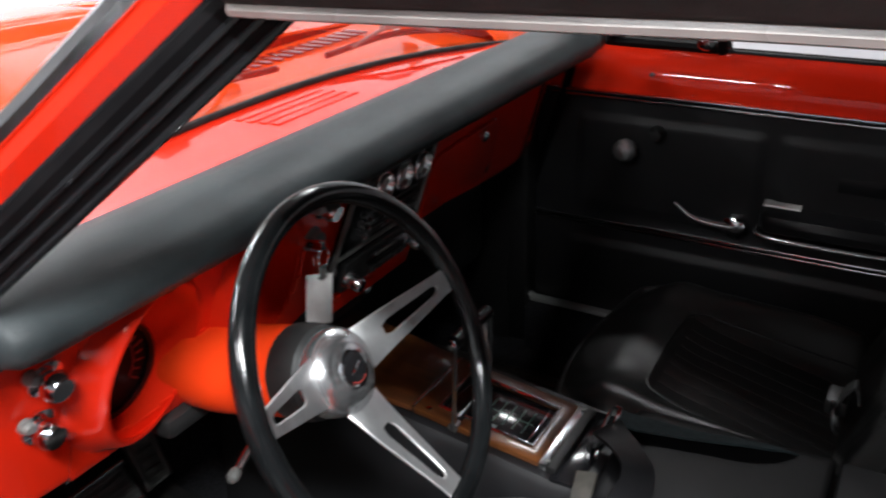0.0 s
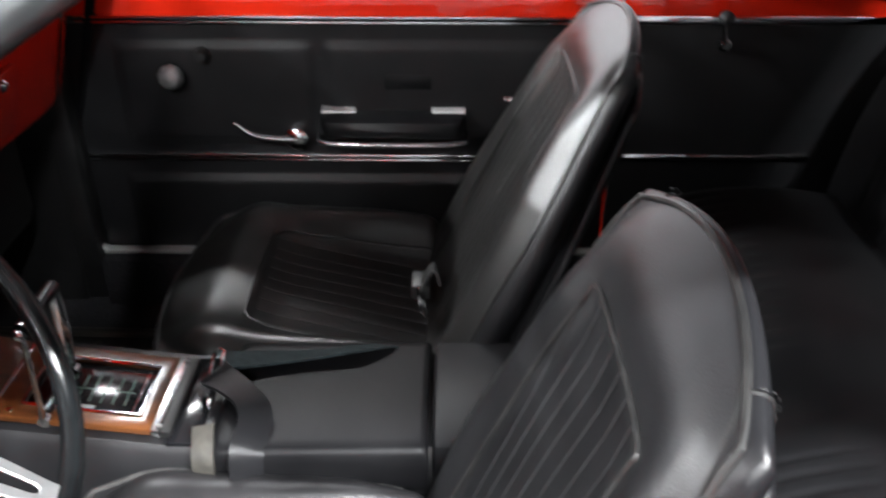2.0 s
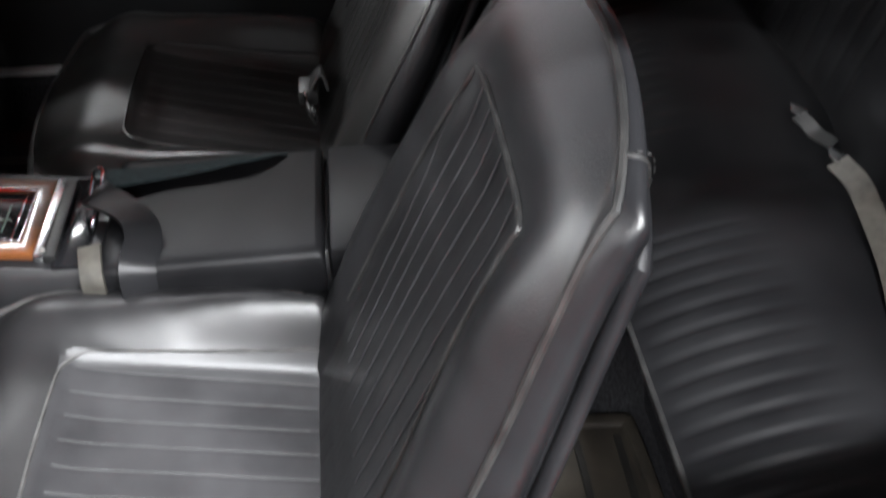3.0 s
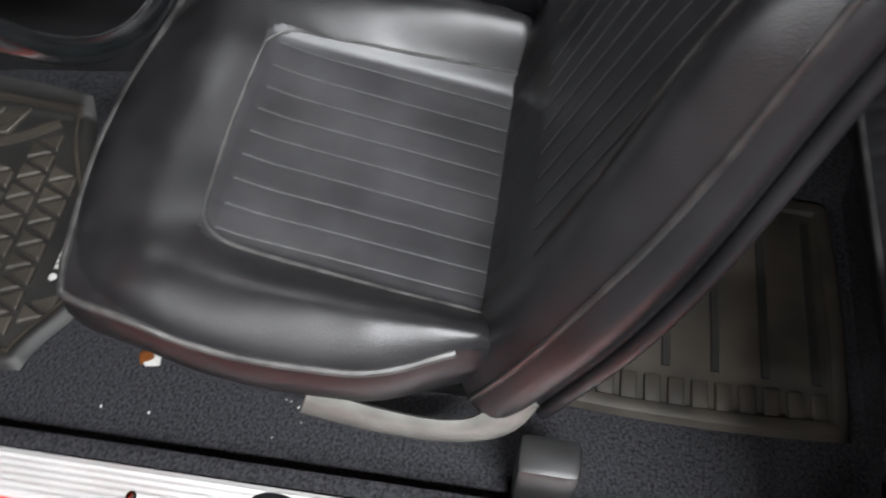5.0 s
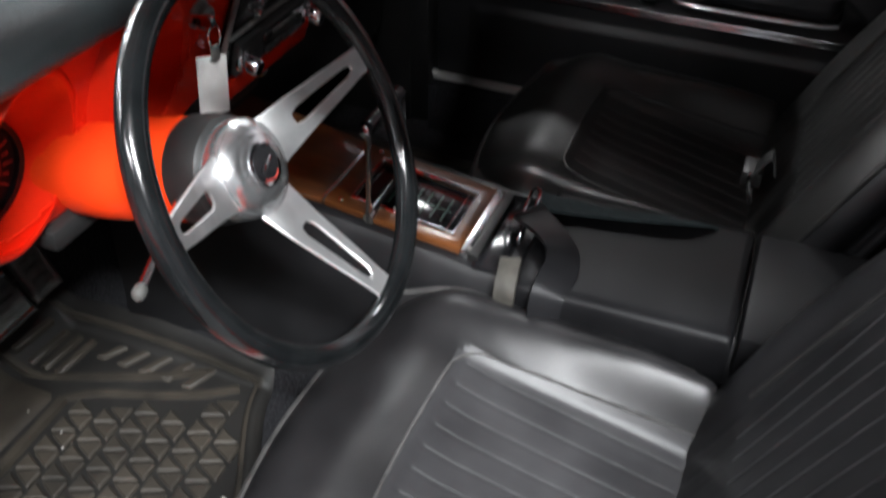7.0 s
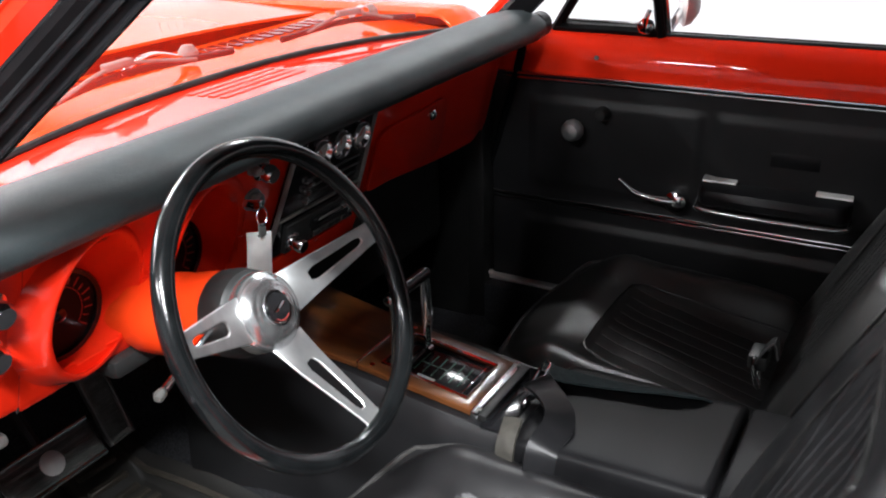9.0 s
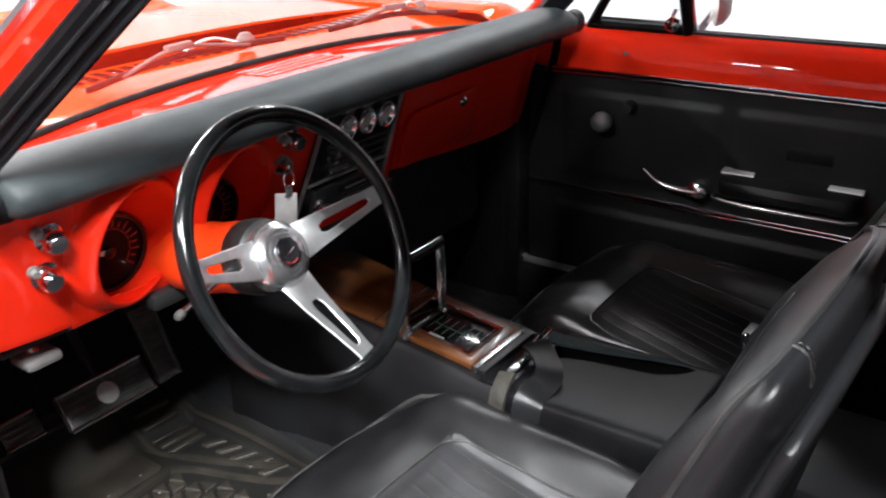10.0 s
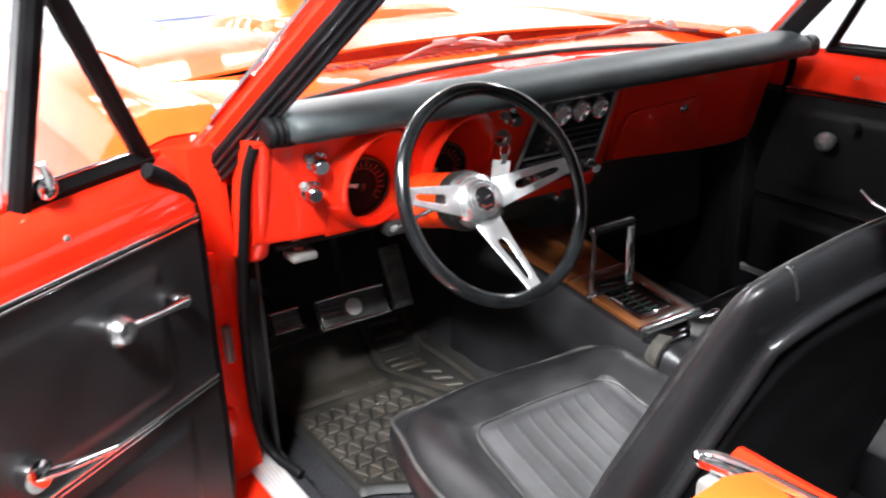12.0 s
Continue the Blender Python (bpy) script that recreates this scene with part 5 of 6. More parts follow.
def cushion_mesh(centre):
    n1, n2 = 150, 90
    bm = bmesh.new()
    us = [-1 + 2 * i / n1 for i in range(n1 + 1)]
    vs = [-1 + 2 * j / n2 for j in range(n2 + 1)]
    g = [[bm.verts.new(seat_cushion_point(u, v)) for v in vs] for u in us]
    for i in range(n1):
        for j in range(n2):
            c = (g[i][j].co + g[i + 1][j + 1].co) / 2
            round_off = 0.024 - math.hypot(max(0.0, abs(c.x) - insert_half(c.y) + 0.024), max(0.0, c.y + 0.130 + 0.024))
            if (round_off > 0) == centre:
                bm.faces.new((g[i][j], g[i + 1][j], g[i + 1][j + 1], g[i][j + 1]))
    bmesh.ops.delete(bm, geom=[v for v in bm.verts if not v.link_faces], context="VERTS")
    return bm


def cushion_edge():
    us = np.linspace(-1, 1, 40)
    ring = [seat_cushion_point(u, 1) for u in us] + [seat_cushion_point(1, v) for v in us[::-1][1:]] + [seat_cushion_point(u, -1) for u in us[::-1][1:]] + [seat_cushion_point(-1, v) for v in us[1:-1]]
    return ring


BACK_O, BACK_UP, BACK_N = Vector((0, -0.4443, 0.235)), Vector((0, -0.3976, 0.9176)), Vector((0, 0.9176, 0.3976))
BACK_H = 0.552


def back_half(w):
    """Half width of the backrest at the height fraction w."""
    return 0.242 - 0.049 * ease((w - 0.25) / 0.75)


def back_point(u, v, rear=False):
    w = (v + 1) / 2
    s = 0.546 if v > 0 else 0.12
    a, b = rounded(u, v, s)
    x = back_half(w) * a * (0.955 if rear else 1.0)
    h = -0.07 + (BACK_H + 0.07 - (0.046 if rear else 0.0)) * (b + 1) / 2
    e = min(1.0, (abs(u) ** 7 + max(v, 0.0) ** 7) ** (1 / 7))
    if rear:
        d = -0.076 + 0.042 * w - 0.010 * ease((1 - e) / 0.10) - 0.050 * ease((0.90 - e) / 0.35) * (1 - ease(w))
    else:
        ht = max(0.0, h) / BACK_H
        d = 0.014 + 0.012 * math.sin(ht * 2.6)
        half = 0.154 - 0.048 * ease((ht - 0.2) / 0.55)
        inside = ease((half - abs(x)) / 0.016) * ease((0.79 - ht) / 0.03)
        d += 0.016 * math.exp(-((abs(x) - half - 0.045) / 0.04) ** 2) * (1 - ease((ht - 0.70) / 0.22))
        d += 0.008 * math.exp(-((ht - 0.88) / 0.08) ** 2) - 0.003 * inside
        if inside > 0.6:
            k = (x / 0.0305) % 1.0
            d -= 0.0005 * math.exp(-((k - 0.5) / 0.10) ** 2) * (inside - 0.6) / 0.4
        d += 0.002 * noise.noise(Vector((x * 6, h * 6, 3.0)))
        d -= 0.016 * max(0.0, (e - 0.68) / 0.32) ** 2.2
    return BACK_O + Vector((x, 0, 0)) + BACK_UP * h + BACK_N * d


def seat(at, label, outboard, seam, shift):
    def over(bm):
        bm.transform(Matrix.Translation((shift, 0, 0)))
        return bm
    root = thing("bucket_seat", at, label, "car seat", "front bucket seats")
    # driver's cushion takes the vinyls lightened for the light falling on it
    part("cushion", over(cushion_mesh(False)), WORN_LIT_VINYL if outboard < 0 else SUPPLE_VINYL, root, "black vinyl cushion bolster", local=True, sharp=70)
    part("cushion_centre", over(cushion_mesh(True)), INSERT_VINYL if outboard < 0 else SUPPLE_VINYL, root, "worn ribbed centre panel of the cushion, its light put into the colour", local=True, sharp=70)
    ring = cushion_edge()
    front_run = [p for p in ring if p.y > -0.405]
    start = max(range(len(front_run)), key=lambda i: (front_run[i] - front_run[i - 1]).length)
    front_run = front_run[start:] + front_run[:start]
    part("cushion_piping", over(tube(front_run, 0.0042, 8)), DUSTY_PIPING if outboard < 0 else PIPING, root, "black piping", local=True)
    def drop(p, k, inset):
        c = Vector((0, -0.235, 0))
        q = Vector((p.x, p.y, 0)) - c
        q = c + q * (1 - inset)
        return Vector((q.x, q.y, p.z + k))
    sides = [ring, [drop(p, -0.010, -0.010) for p in ring], [drop(p, -0.032, -0.018) for p in ring], [drop(p, -0.060, -0.008) for p in ring], [drop(p, -0.082, 0.025) for p in ring], [drop(Vector((p.x, p.y, 0.14)), 0, 0.08) for p in ring]]
    part("cushion_side", over(loft(sides, True, False)), VINYL, root, "black vinyl skirt", local=True, sharp=70)
    part("base", box(-0.16, 0.16, -0.40, -0.07, 0.035, 0.16, 0.015), RUBBER, root, "dark seat base", local=True)
    for sx in (-0.14, 0.14):
        part("seat_track", box(sx - 0.018, sx + 0.018, -0.42, 0.0, 0.0, 0.035, 0.004), PLASTIC, root, "black steel seat track", local=True)
    ins = []
    for x, y in [(-0.163, -0.436), (-0.156, -0.30), (-0.149, -0.185), (-0.143, -0.155), (-0.128, -0.138), (-0.100, -0.131), (0.0, -0.128), (0.100, -0.131), (0.128, -0.138), (0.143, -0.155), (0.149, -0.185), (0.156, -0.30), (0.163, -0.436)]:
        ins.append((x, y, 0))
    ins = [(p.x, p.y, cushion_z(p.x, p.y) + 0.001) for p in smooth_line(ins, 6)]
    part("insert_welt", over(tube(ins, 0.0021, 6)), DUSTY_PIPING if outboard < 0 else VINYL, root, "fine welt round the ribbed centre", local=True)
    for k in range(-4, 5):
        x = 0.0322 * k
        line = [(x, y, cushion_z(x, y) + 0.0003) for y in np.linspace(-0.436, -0.146, 20)]
        part("rib_seam", over(tube(line, 0.0008, 5)), seam, root, "sewn rib seam", local=True)
    # backrest
    lower = set(root.children)
    n1, n2 = 120, 90
    bm = sheet(lambda a, b: back_point(-1 + 2 * a, -1 + 2 * b), n1, n2)
    part("backrest", bm, BACK_VINYL if outboard < 0 else SUPPLE_VINYL, root, "black vinyl backrest with ribbed centre", local=True, sharp=70)
    shell_b = sheet(lambda a, b: back_point(-1 + 2 * a, -1 + 2 * b, True), 90, 80)
    part("back_panel", shell_b, REAR_VINYL, root, "black vinyl seat back panel", local=True, sharp=70)
    t = np.linspace(-1, 1, 30)
    loop = [(-1, v) for v in t] + [(u, 1) for u in t[1:]] + [(1, v) for v in t[::-1][1:]] + [(u, -1) for u in t[::-1][1:-1]]
    f_edge, r_edge = [back_point(u, v) for u, v in loop], [back_point(u, v, True) for u, v in loop]
    def boxing(k):
        """A line round the boxing, k from the front seam to the rear bead: full behind the seam, hollow before the bead."""
        out = 0.018 * math.sin(math.pi * min(1.0, k / 0.72)) ** 0.8 - 0.007 * math.exp(-((k - 0.84) / 0.10) ** 2)
        return [a.lerp(b, k) + (Vector((u * abs(u) ** 3, 0, 0)) + BACK_UP * max(0.0, v) ** 4) * out for (u, v), a, b in zip(loop, f_edge, r_edge)]
    rings = [boxing(k) for k in np.linspace(0, 1, 17)]
    part("backrest_side", loft(rings, True, False), VINYL, root, "black vinyl boxing", local=True, sharp=70)
    run = 30 + 29 + 29
    part("backrest_piping", tube(f_edge[:run], 0.0036, 8), PIPING, root, "black piping", local=True)
    part("back_rim", tube(r_edge[:run], 0.0080, 10), VINYL, root, "raised black bead round the back panel", local=True)
    for su in (-1, 1):
        k = min(range(len(loop)), key=lambda q: (loop[q][0] - 0.80 * su) ** 2 + (loop[q][1] - 1.0) ** 2)
        across = [ring[k] for ring in rings[:11]]
        part("shoulder_seam", tube(across, 0.0022, 6), PIPING, root, "sewn seam across the shoulder", local=True)
        for q in range(1, len(across) - 1, 2):
            off = Vector((0.003 * su, 0, 0)) + BACK_UP * 0.006
            part("stitch", tube([across[q] + off, across[q + 1] + off], 0.0007, 5), PIPING, root, local=True)
    def on_back(x, ht):
        best = min((abs(p.x - x) + abs((p - BACK_O).dot(BACK_UP) / BACK_H - ht), p.dot(BACK_N)) for p in (back_point(u, v) for u in np.linspace(-0.8, 0.8, 61) for v in np.linspace(-0.9, 0.75, 61)))
        return BACK_O + Vector((x, 0, 0)) + BACK_UP * (BACK_H * ht) + BACK_N * (best[1] - BACK_O.dot(BACK_N) + 0.001)
    edge = []
    for x, ht in [(-0.150, 0.16), (-0.137, 0.38), (-0.119, 0.60), (-0.108, 0.75), (-0.100, 0.79), (0, 0.795), (0.100, 0.79), (0.108, 0.75), (0.119, 0.60), (0.137, 0.38), (0.150, 0.16)]:
        edge.append(on_back(x, ht))
    part("insert_welt", tube(smooth_line(edge, 4), 0.003, 6), PIPING, root, "fine welt round the ribbed centre", local=True)
    for k in range(-4, 4):
        x = 0.0305 * (k + 0.5)
        if abs(x) > 0.11:
            continue
        part("rib_seam", tube([on_back(x, h) for h in np.linspace(0.12, 0.785, 10)], 0.0008, 5), BACK_THREAD if outboard < 0 else SEAM_DARK, root, "sewn rib seam", local=True)
    # the passenger's backrest leans further back
    if outboard > 0:
        lean = Matrix.Translation(BACK_O + Vector((0, -0.010, 0))) @ Matrix.Rotation(math.radians(4.5), 4, "X") @ Matrix.Translation(-BACK_O)
        for ob in root.children:
            if ob not in lower:
                ob.data.transform(lean)
    # hinge arm on the outboard side
    ox = 0.262 * outboard
    arm = [(ox * 0.96, -0.25, 0.160), (ox * 0.97, -0.32, 0.142), (ox * 0.97, -0.39, 0.137), (ox * 0.95, -0.44, 0.156), (ox * 0.90, -0.465, 0.200)]
    part("hinge_arm", tube(smooth_line(arm, 5), [0.033 - 0.0006 * i for i in range(21)], 12, flat=0.26, up=(1, 0, 0)), ARM_METAL, root, "curved pale grey hinge arm", local=True)
    part("hinge_foot", box(ox - 0.022, ox + 0.022, -0.535, -0.47, 0.0, 0.13, 0.008), PLASTIC, root, "dark hinge bracket", local=True)
    return root


SEAT_X = 0.342
seat((-SEAT_X, 0, 0), "black vinyl driver's bucket seat, ribbed, worn and creased", -1, THREAD, 0.0)
seat((SEAT_X + 0.022, 0, 0), "black vinyl passenger bucket seat with ribbed centre", 1, SEAM_DARK, 0.0)


# ---- belts and bits ----
def belt_strip(points, width, ups, thick=0.0016):
    """A flat strap along points; ups gives its face direction at each."""
    ps, ds = along(points)
    rings = []
    for p, d, u in zip(ps, ds, ups):
        side = d.cross(Vector(u)).normalized()
        n = side.cross(d).normalized()
        rings.append([p + side * (sx * width / 2) + n * (sz * thick) for sx, sz in ((-1, -1), (1, -1), (1, 1), (-1, 1))])
    return loft(rings)


def rear_seat():
    r = thing("rear_seat", (0, -1.0, 0.1), "black vinyl rear bench seat with ribbed cushions", "car seat")
    def cushion(u, v):
        x = -0.62 + 1.24 * u
        y = -0.785 - 0.41 * v
        z = 0.312 + 0.03 * math.sin(v * 2.8) - 0.034 * (1 - v) ** 6
        z -= 0.035 * math.exp(-((x) / 0.09) ** 2)
        k = (x / 0.031) % 1.0
        if 0.1 < abs(x) < 0.56:
            z -= 0.005 * math.exp(-((k - 0.5) / 0.16) ** 2) * ease((v - 0.01) / 0.05) * ease((0.50 - v) / 0.30)
        return Vector((x, y, z - 0.05 * max(0, (abs(2 * u - 1) - 0.9) / 0.1) ** 2))
    part("cushion", sheet(cushion, 280, 40), REAR_VINYL, r, "black ribbed bench cushion", sharp=70)
    part("cushion_front", sheet(lambda u, v: Vector((-0.62 + 1.24 * u, -0.785 + 0.010 * math.sin(v * 3.1) - 0.072 * v, cushion(u, 0).z - v * (cushion(u, 0).z - 0.12))), 60, 8), REAR_VINYL, r, "black cushion front", sharp=70)
    part("cushion_piping", tube([cushion(u, 0) for u in np.linspace(0.01, 0.99, 60)], 0.004, 8), PIPING, r)
    def backr(u, v):
        x = -0.60 + 1.20 * u
        y = -1.17 - 0.16 * v + 0.035 * math.sin(v * 3.0)
        k = (x / 0.045) % 1.0
        d = 0.005 * math.exp(-((k - 0.5) / 0.12) ** 2) if 0.1 < abs(x) < 0.5 and 0.1 < v < 0.85 else 0
        return Vector((x, y - d, 0.30 + 0.44 * v))
    part("backrest", sheet(backr, 200, 20, 0.0), REAR_VINYL, r, "black ribbed bench backrest", sharp=70)
    part("parcel_shelf", box(-0.62, 0.62, -1.70, -1.31, 0.70, 0.73, 0.01), REAR_VINYL, r, "black parcel shelf")
    for bx, run in ((-0.030, [(-0.03, -1.108, 0.352), (-0.075, -1.112, 0.354), (-0.124, -1.105, 0.354), (-0.22, -1.085, 0.353), (-0.30, -1.06, 0.352)]), (0.085, [(0.085, -1.104, 0.348), (0.062, -1.110, 0.347), (0.042, -1.112, 0.346), (0.02, -1.130, 0.342)])):
        b = thing("lap_belt", (bx, -1.1, 0.345), "brown-black rear lap belt with a small chrome tongue", "seat belt", "rear belts")
        line = smooth_line(run, 5)
        part("webbing", belt_strip(line, 0.030 if bx < 0 else 0.020, [(0, 0.5, 1)] * len(line)), WEB_TAN if bx < 0 else PLASTIC, b, "worn webbing")
        part("tongue", box(-0.004, 0.020, -0.014, 0.014, 0.0, 0.004, 0.0015, Matrix.Translation((bx, run[0][1], run[0][2])) @ pose(0, 0, 0, 20, 0, -20)), CHROME, b, "chrome belt tongue")


rear_seat()


fb = thing("seat_belt", (0.06, -0.2, 0.31), "dark green-black lap belt lying over the console", "seat belt")
pts = smooth_line([(0.058, -0.150, 0.326), (0.072, -0.20, 0.319), (0.084, -0.27, 0.319), (0.096, -0.33, 0.320), (0.118, -0.37, 0.305), (0.126, -0.39, 0.25)], 6)
part("webbing", belt_strip(pts, 0.050, [(0.15 + 0.02 * i, 0, 1) for i in range(len(pts))]), WEB, fb, "dark woven webbing")
pts = smooth_line([(0.036, -0.138, 0.322), (0.014, -0.152, 0.332), (-0.014, -0.180, 0.338), (-0.040, -0.206, 0.334), (-0.064, -0.214, 0.325), (-0.092, -0.212, 0.320), (-0.112, -0.210, 0.308), (-0.122, -0.210, 0.270), (-0.125, -0.210, 0.20)], 6)
part("webbing", belt_strip(pts, 0.044, [(0.45 * math.sin(i * 0.13), 0.5 * math.cos(i * 0.09), 1.0) for i in range(len(pts))], 0.0022), VINYL, fb, "glossy black crumpled webbing")
pts = smooth_line([(-0.070, -0.150, 0.322), (-0.096, -0.154, 0.312), (-0.112, -0.156, 0.292), (-0.118, -0.157, 0.24), (-0.122, -0.158, 0.18)], 6)
part("sleeve", belt_strip(pts, 0.027, [(-0.5 - 0.03 * i, 0.1, 1) for i in range(len(pts))], 0.003), WEB_TAN, fb, "worn grey buckle sleeve")
part("buckle", tube([(0.030, -0.140, 0.319), (0.034, -0.147, 0.325), (0.074, -0.145, 0.331), (0.080, -0.137, 0.329), (0.074, -0.132, 0.327), (0.034, -0.133, 0.320)], 0.0024, 8, closed=True), CHROME, fb, "thin chrome belt loop")
part("buckle_bar", box(-0.030, -0.004, -0.149, -0.143, 0.314, 0.321, 0.002), SCUFFED_KNOB, fb, "small bright buckle bar")

pb = thing("seat_belt", (0.30, -0.42, 0.28), "black passenger belt buckle tucked behind the cushion", "seat belt")
part("buckle", box(0.285, 0.335, -0.425, -0.395, 0.275, 0.300, 0.004, pose(0, 0, 0)), PLASTIC, pb, "black buckle housing")
ring_pts = [(0.275 + 0.016 * math.cos(a), -0.412 + 0.006 * math.sin(a), 0.278 + 0.026 * math.sin(a)) for a in np.linspace(0, 2 * math.pi, 20, endpoint=False)]
part("loop", tube(ring_pts, 0.003, 6, closed=True), CHROME, pb, "chrome buckle loop")
pts = smooth_line([(0.29, -0.405, 0.280), (0.30, -0.418, 0.310), (0.305, -0.432, 0.325), (0.30, -0.440, 0.30)], 5)
part("webbing", belt_strip(pts, 0.040, [(0, 1, 0.3)] * len(pts)), PLASTIC, pb, "black webbing")


# ---- floor mats ----
def floor_mat(name, x0, x1, y0, y1, label, skew=0.0, rubber=None):
    r = thing(name, ((x0 + x1) / 2, (y0 + y1) / 2, 0.0), label, "floor mat", "floor mats")
    def z_at(x, y):
        return max(carpet_z(x, y), 0.0) + 0.006
    def rear_shift(x):
        return skew * (ease((x + 0.42) / 0.27) + 0.45 * ease((-0.43 - x) / 0.11))
    def base(u, v):
        a, b = rounded(2 * u - 1, 2 * v - 1, 0.16)
        x, y = (x0 + x1) / 2 + a * (x1 - x0) / 2, (y0 + y1) / 2 + b * (y1 - y0) / 2
        y += rear_shift(x) * (1 - v)
        e = max(abs(2 * u - 1), abs(2 * v - 1))
        lip = 0.010 * ease((e - 0.90) / 0.03) * (1 - ease((e - 0.97) / 0.03))
        return Vector((x, y, z_at(x, y) + lip))
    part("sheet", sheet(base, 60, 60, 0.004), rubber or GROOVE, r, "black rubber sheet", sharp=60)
    def rim(u, v):
        a, b = rounded(2 * u - 1, 2 * v - 1, 0.16)
        x, y = (x0 + x1) / 2 + a * (x1 - x0) / 2, (y0 + y1) / 2 + b * (y1 - y0) / 2
        return x, y + rear_shift(x) * (1 - v)
    k = [0.03 + 0.94 * i / 24 for i in range(25)]
    loop = [rim(0.035, v) for v in k] + [rim(u, 0.965) for u in k] + [rim(0.965, v) for v in k[::-1]] + [rim(u, 0.035) for u in k[::-1]]
    part("border", tube([Vector((x, y, z_at(x, y) + 0.006)) for x, y in loop], 0.011, 8, closed=True, flat=0.7), MAT_RUBBER, r, "dusty raised border")
    return r, z_at


def rubber_bar(pts, w, h):
    ps, ds = along(pts)
    rings = []
    for p, d in zip(ps, ds):
        side = d.cross(Vector((0, 0, 1))).normalized()
        rings.append([p + side * (k * w / 2) + Vector((0, 0, zz)) for k, zz in ((-1, 0), (-0.7, h), (0.7, h), (1, 0))])
    return loft(rings)


mat_d, zd = floor_mat("floor_mat", -0.556, -0.124, 0.085, 0.680, "dusty black rubber driver's floor mat with chunky treads", 0.095)


def mat_edge(x):
    """Rear edge of the driver's mat."""
    return 0.085 + 0.095 * (ease((x + 0.42) / 0.27) + 0.45 * ease((-0.43 - x) / 0.11))


def tread(points, h=0.013):
    cx, cy = sum(p[0] for p in points) / len(points), sum(p[1] for p in points) / len(points)
    return slab(points, h, pose(0, 0, zd(cx, cy) - 0.002), r=0.0025, seg=1)


# truss of triangular blocks, point to point
for row in range(7):
    y_lo = 0.128 + 0.046 * row
    for k in range(11):
        for flip in (0, 1):
            cx = -0.530 + 0.036 * k + 0.018 * flip
            right = -0.205 if row < 3 else -0.240 - 0.010 * (row - 2)
            if cx < -0.535 or cx > right or y_lo < mat_edge(cx) + 0.020 or (y_lo < 0.17 and -0.45 < cx < -0.31):
                continue
            w, h = 0.0150, 0.038
            if flip:
                tri = [(cx - w, y_lo + h + 0.002), (cx, y_lo + 0.006), (cx + w, y_lo + h + 0.002)]
            else:
                tri = [(cx - w, y_lo), (cx + w, y_lo), (cx, y_lo + h - 0.004)]
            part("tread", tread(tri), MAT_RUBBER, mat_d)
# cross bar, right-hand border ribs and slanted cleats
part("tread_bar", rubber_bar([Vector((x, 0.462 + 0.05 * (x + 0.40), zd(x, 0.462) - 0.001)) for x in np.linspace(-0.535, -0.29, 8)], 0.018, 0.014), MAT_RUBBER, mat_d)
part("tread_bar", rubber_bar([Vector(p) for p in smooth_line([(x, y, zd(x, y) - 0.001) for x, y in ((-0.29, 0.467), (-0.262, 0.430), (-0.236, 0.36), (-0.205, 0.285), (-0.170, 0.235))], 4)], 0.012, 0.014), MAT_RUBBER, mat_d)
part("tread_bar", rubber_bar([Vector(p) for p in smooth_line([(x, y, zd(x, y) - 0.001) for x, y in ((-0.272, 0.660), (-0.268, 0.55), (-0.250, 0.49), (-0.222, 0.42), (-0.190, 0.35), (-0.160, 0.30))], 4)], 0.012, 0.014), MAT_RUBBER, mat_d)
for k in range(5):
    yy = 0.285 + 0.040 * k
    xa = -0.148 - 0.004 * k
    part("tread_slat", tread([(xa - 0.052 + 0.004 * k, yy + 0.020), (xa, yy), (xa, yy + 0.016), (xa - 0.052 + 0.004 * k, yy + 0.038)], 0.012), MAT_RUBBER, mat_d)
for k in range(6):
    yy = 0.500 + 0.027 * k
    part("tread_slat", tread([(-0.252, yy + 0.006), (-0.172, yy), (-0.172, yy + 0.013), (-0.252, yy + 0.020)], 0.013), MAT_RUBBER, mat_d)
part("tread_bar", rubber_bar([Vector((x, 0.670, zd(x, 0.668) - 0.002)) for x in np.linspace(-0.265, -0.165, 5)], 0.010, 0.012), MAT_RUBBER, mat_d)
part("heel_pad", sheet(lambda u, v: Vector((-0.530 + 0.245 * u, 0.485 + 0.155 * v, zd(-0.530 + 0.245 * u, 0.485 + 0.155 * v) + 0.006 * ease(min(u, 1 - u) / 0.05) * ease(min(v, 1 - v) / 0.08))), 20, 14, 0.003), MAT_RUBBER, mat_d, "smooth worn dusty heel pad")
# plain pale bars for the small maker's mark
for k in range(7):
    part("mark", box(-0.0035, 0.0030, -0.0034, 0.0034, 0, 0.0008, 0, Matrix.Translation((-0.405 + 0.0092 * k, 0.146, zd(-0.37, 0.118) + 0.009)) @ pose(0, 0, 0, 0, 0, -92)), PIN_GREY, mat_d, "small pale printed mark")
part("mark_dot", turned([(0.0, 0), (0.006, 0), (0.006, 0.0008), (0, 0.0012)], Matrix.Translation((-0.420, 0.146, zd(-0.41, 0.112) + 0.009)), 6), PIN_GREY, mat_d, "small pale printed mark")

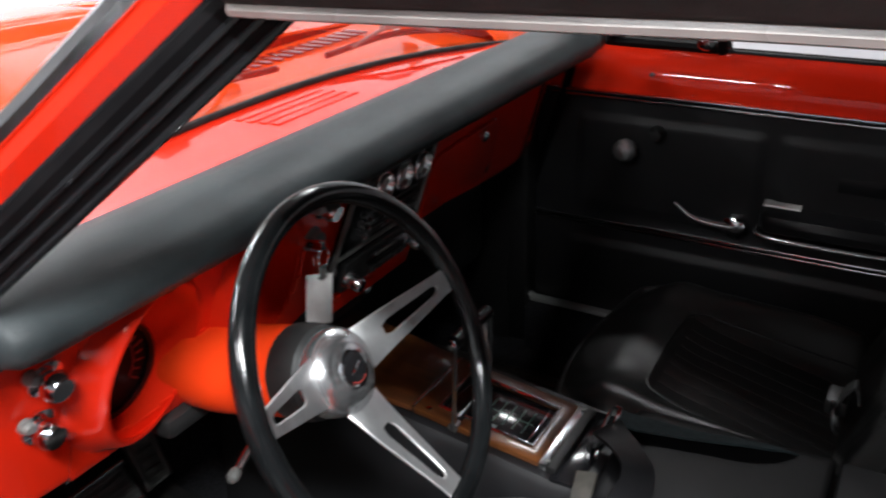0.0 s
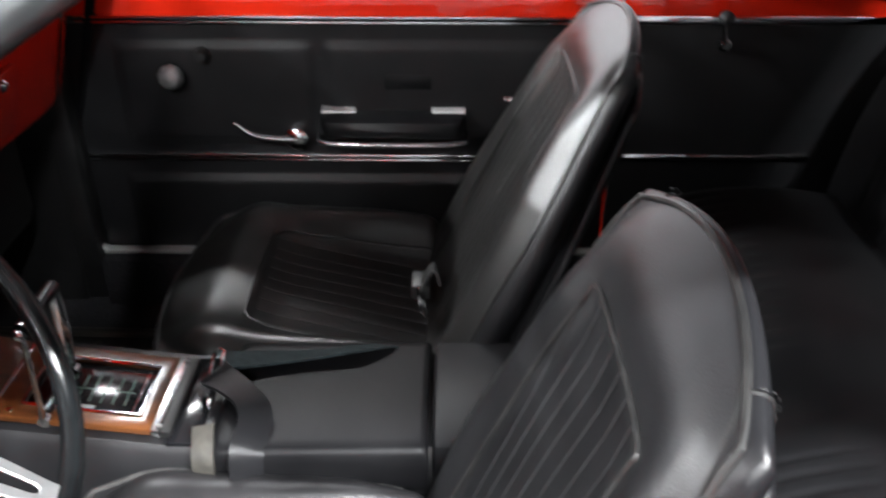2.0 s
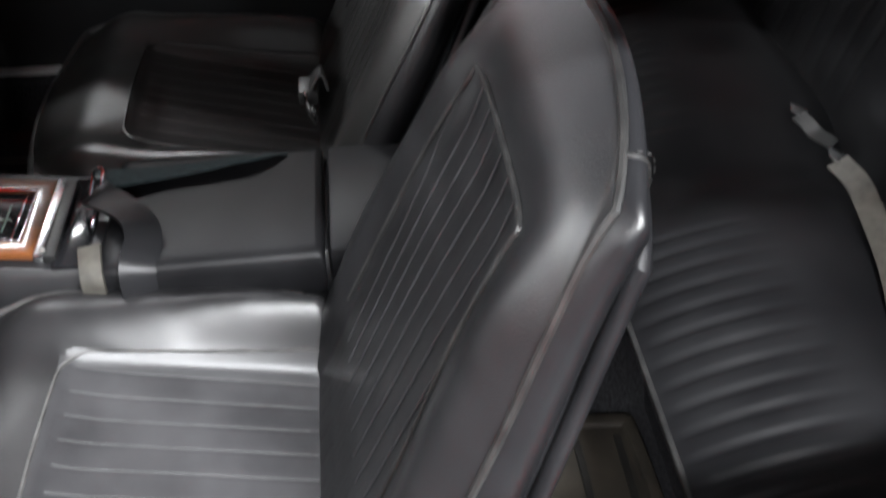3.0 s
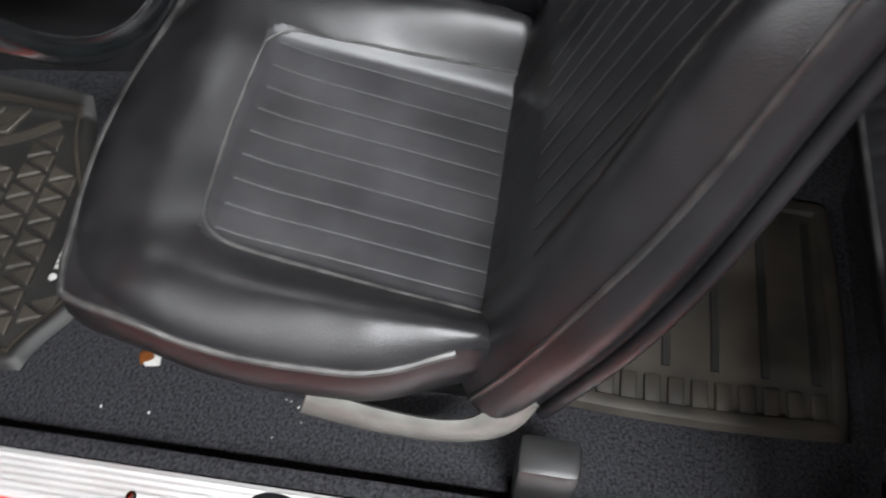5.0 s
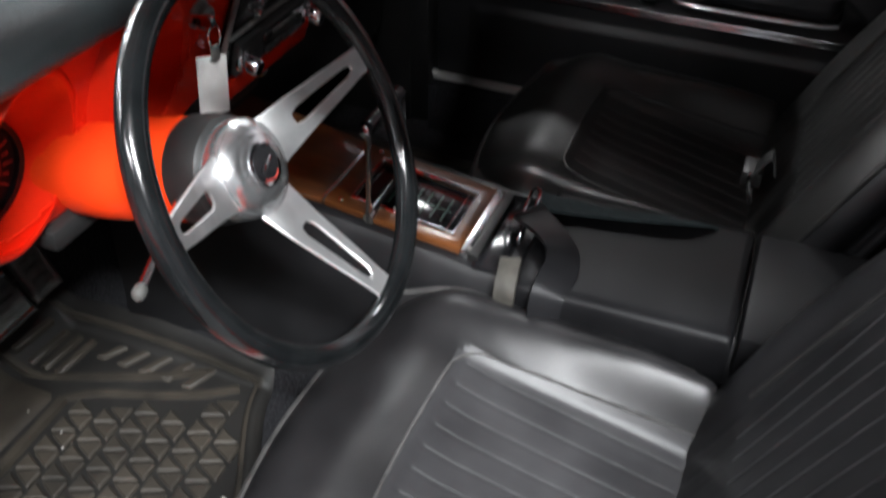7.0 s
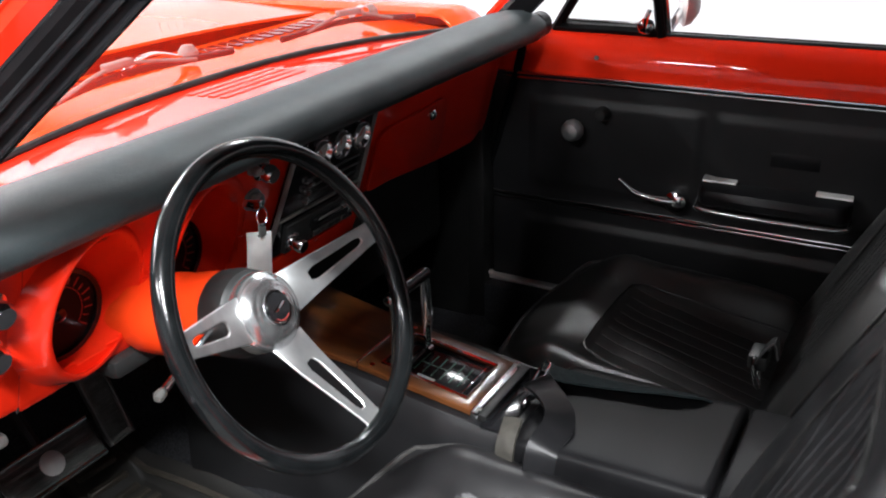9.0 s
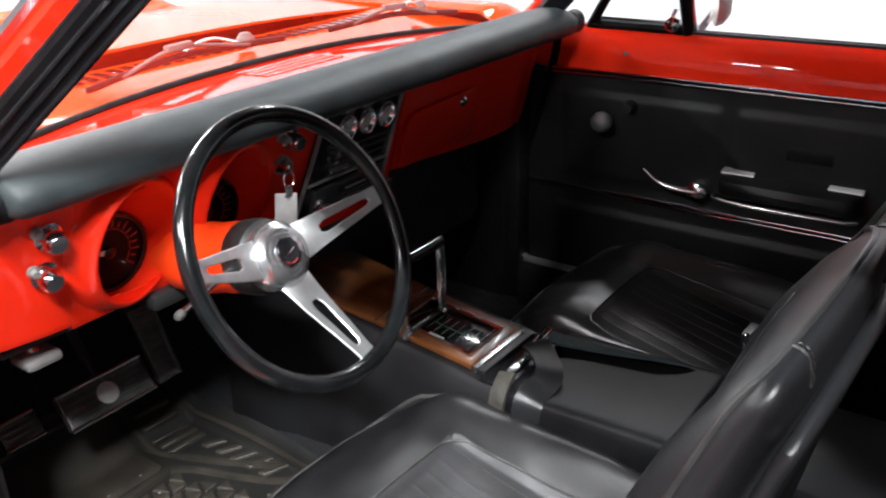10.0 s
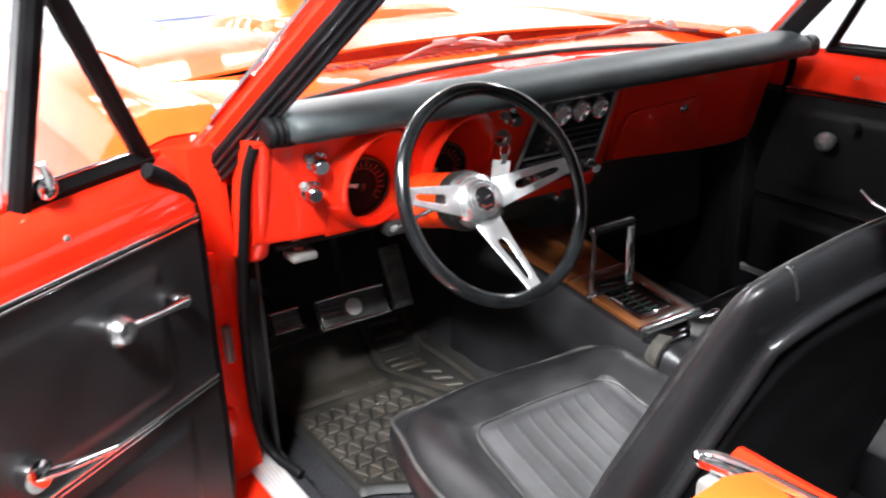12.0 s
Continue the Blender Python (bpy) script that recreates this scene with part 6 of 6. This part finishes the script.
mat_p, zp = floor_mat("floor_mat", 0.140, 0.560, 0.085, 0.660, "black rubber passenger floor mat with ridges")
for k in range(8):
    yy = 0.13 + 0.06 * k
    part("ridge", rubber_bar([Vector((x, yy + 0.01 * (j % 2), zp(x, yy) - 0.001)) for j, x in enumerate(np.linspace(0.19, 0.52, 9))], 0.014, 0.008), MAT_RUBBER, mat_p)
mat_r, zr = floor_mat("floor_mat", -0.500, -0.150, -0.858, -0.500, "dusty brown-black rubber rear floor mat", 0.0, MAT_RUBBER)
for k in range(11):
    yy = -0.83 + 0.028 * k
    part("ridge", box(-0.478, -0.440, yy, yy + 0.020, 0, 0.008, 0.003, pose(0, 0, zr(-0.46, yy) - 0.001)), MAT_RUBBER, mat_r)
for yy in (-0.82, -0.76, -0.70, -0.64, -0.58):
    part("ridge", rubber_bar([Vector((x, yy, zr(x, yy) - 0.001)) for x in np.linspace(-0.425, -0.19, 8)], 0.012, 0.005), GROOVE, mat_r)

# litter on the carpet beside the seat
random.seed(4)
scrap = thing("paper_scrap", (-0.508, -0.028, 0.006), "torn brown and white scrap on the carpet", "litter")
part("scrap", slab([(-0.014, -0.012), (0.012, -0.014), (0.016, 0.006), (0.002, 0.016), (-0.012, 0.010)], 0.003, Matrix.Translation((-0.512, -0.018, 0.010)) @ pose(0, 0, 0, 8, 14, 20) @ Matrix.Scale(0.8, 4), r=0.001), PIN_GREY, scrap, "white torn edge")
part("scrap_core", slab([(-0.010, -0.006), (0.008, -0.008), (0.010, 0.006), (-0.004, 0.012)], 0.004, Matrix.Translation((-0.509, -0.012, 0.012)) @ pose(0, 0, 0, -10, 10, 50), r=0.001), WOOD, scrap, "brown torn core")
crumbs = bmesh.new()
for k in range(24):
    cx, cy = random.uniform(-0.63, -0.57), random.uniform(-0.45, 0.28)
    on_mat = k >= 16
    if random.random() < 0.45:
        cx, cy = random.gauss(-0.54, 0.008), random.gauss(-0.22, 0.022)
    if on_mat:
        cx, cy = random.uniform(-0.51, -0.31), random.uniform(0.37, 0.55)
    r = random.uniform(0.0007, 0.0018)
    bm2 = bmesh.new()
    bmesh.ops.create_icosphere(bm2, subdivisions=1, radius=r)
    for v in bm2.verts:
        v.co = Vector((v.co.x * random.uniform(0.7, 2.0), v.co.y, v.co.z * 0.6)) + Vector((cx, cy, (zd(cx, cy) + 0.011 if on_mat else carpet_z(cx, cy) + 0.001)))
    crumbs = merge(crumbs, bm2)
single("crumbs", crumbs, PIN_GREY, "pale crumbs and lint on the carpet", "crumbs", kind="stuff")
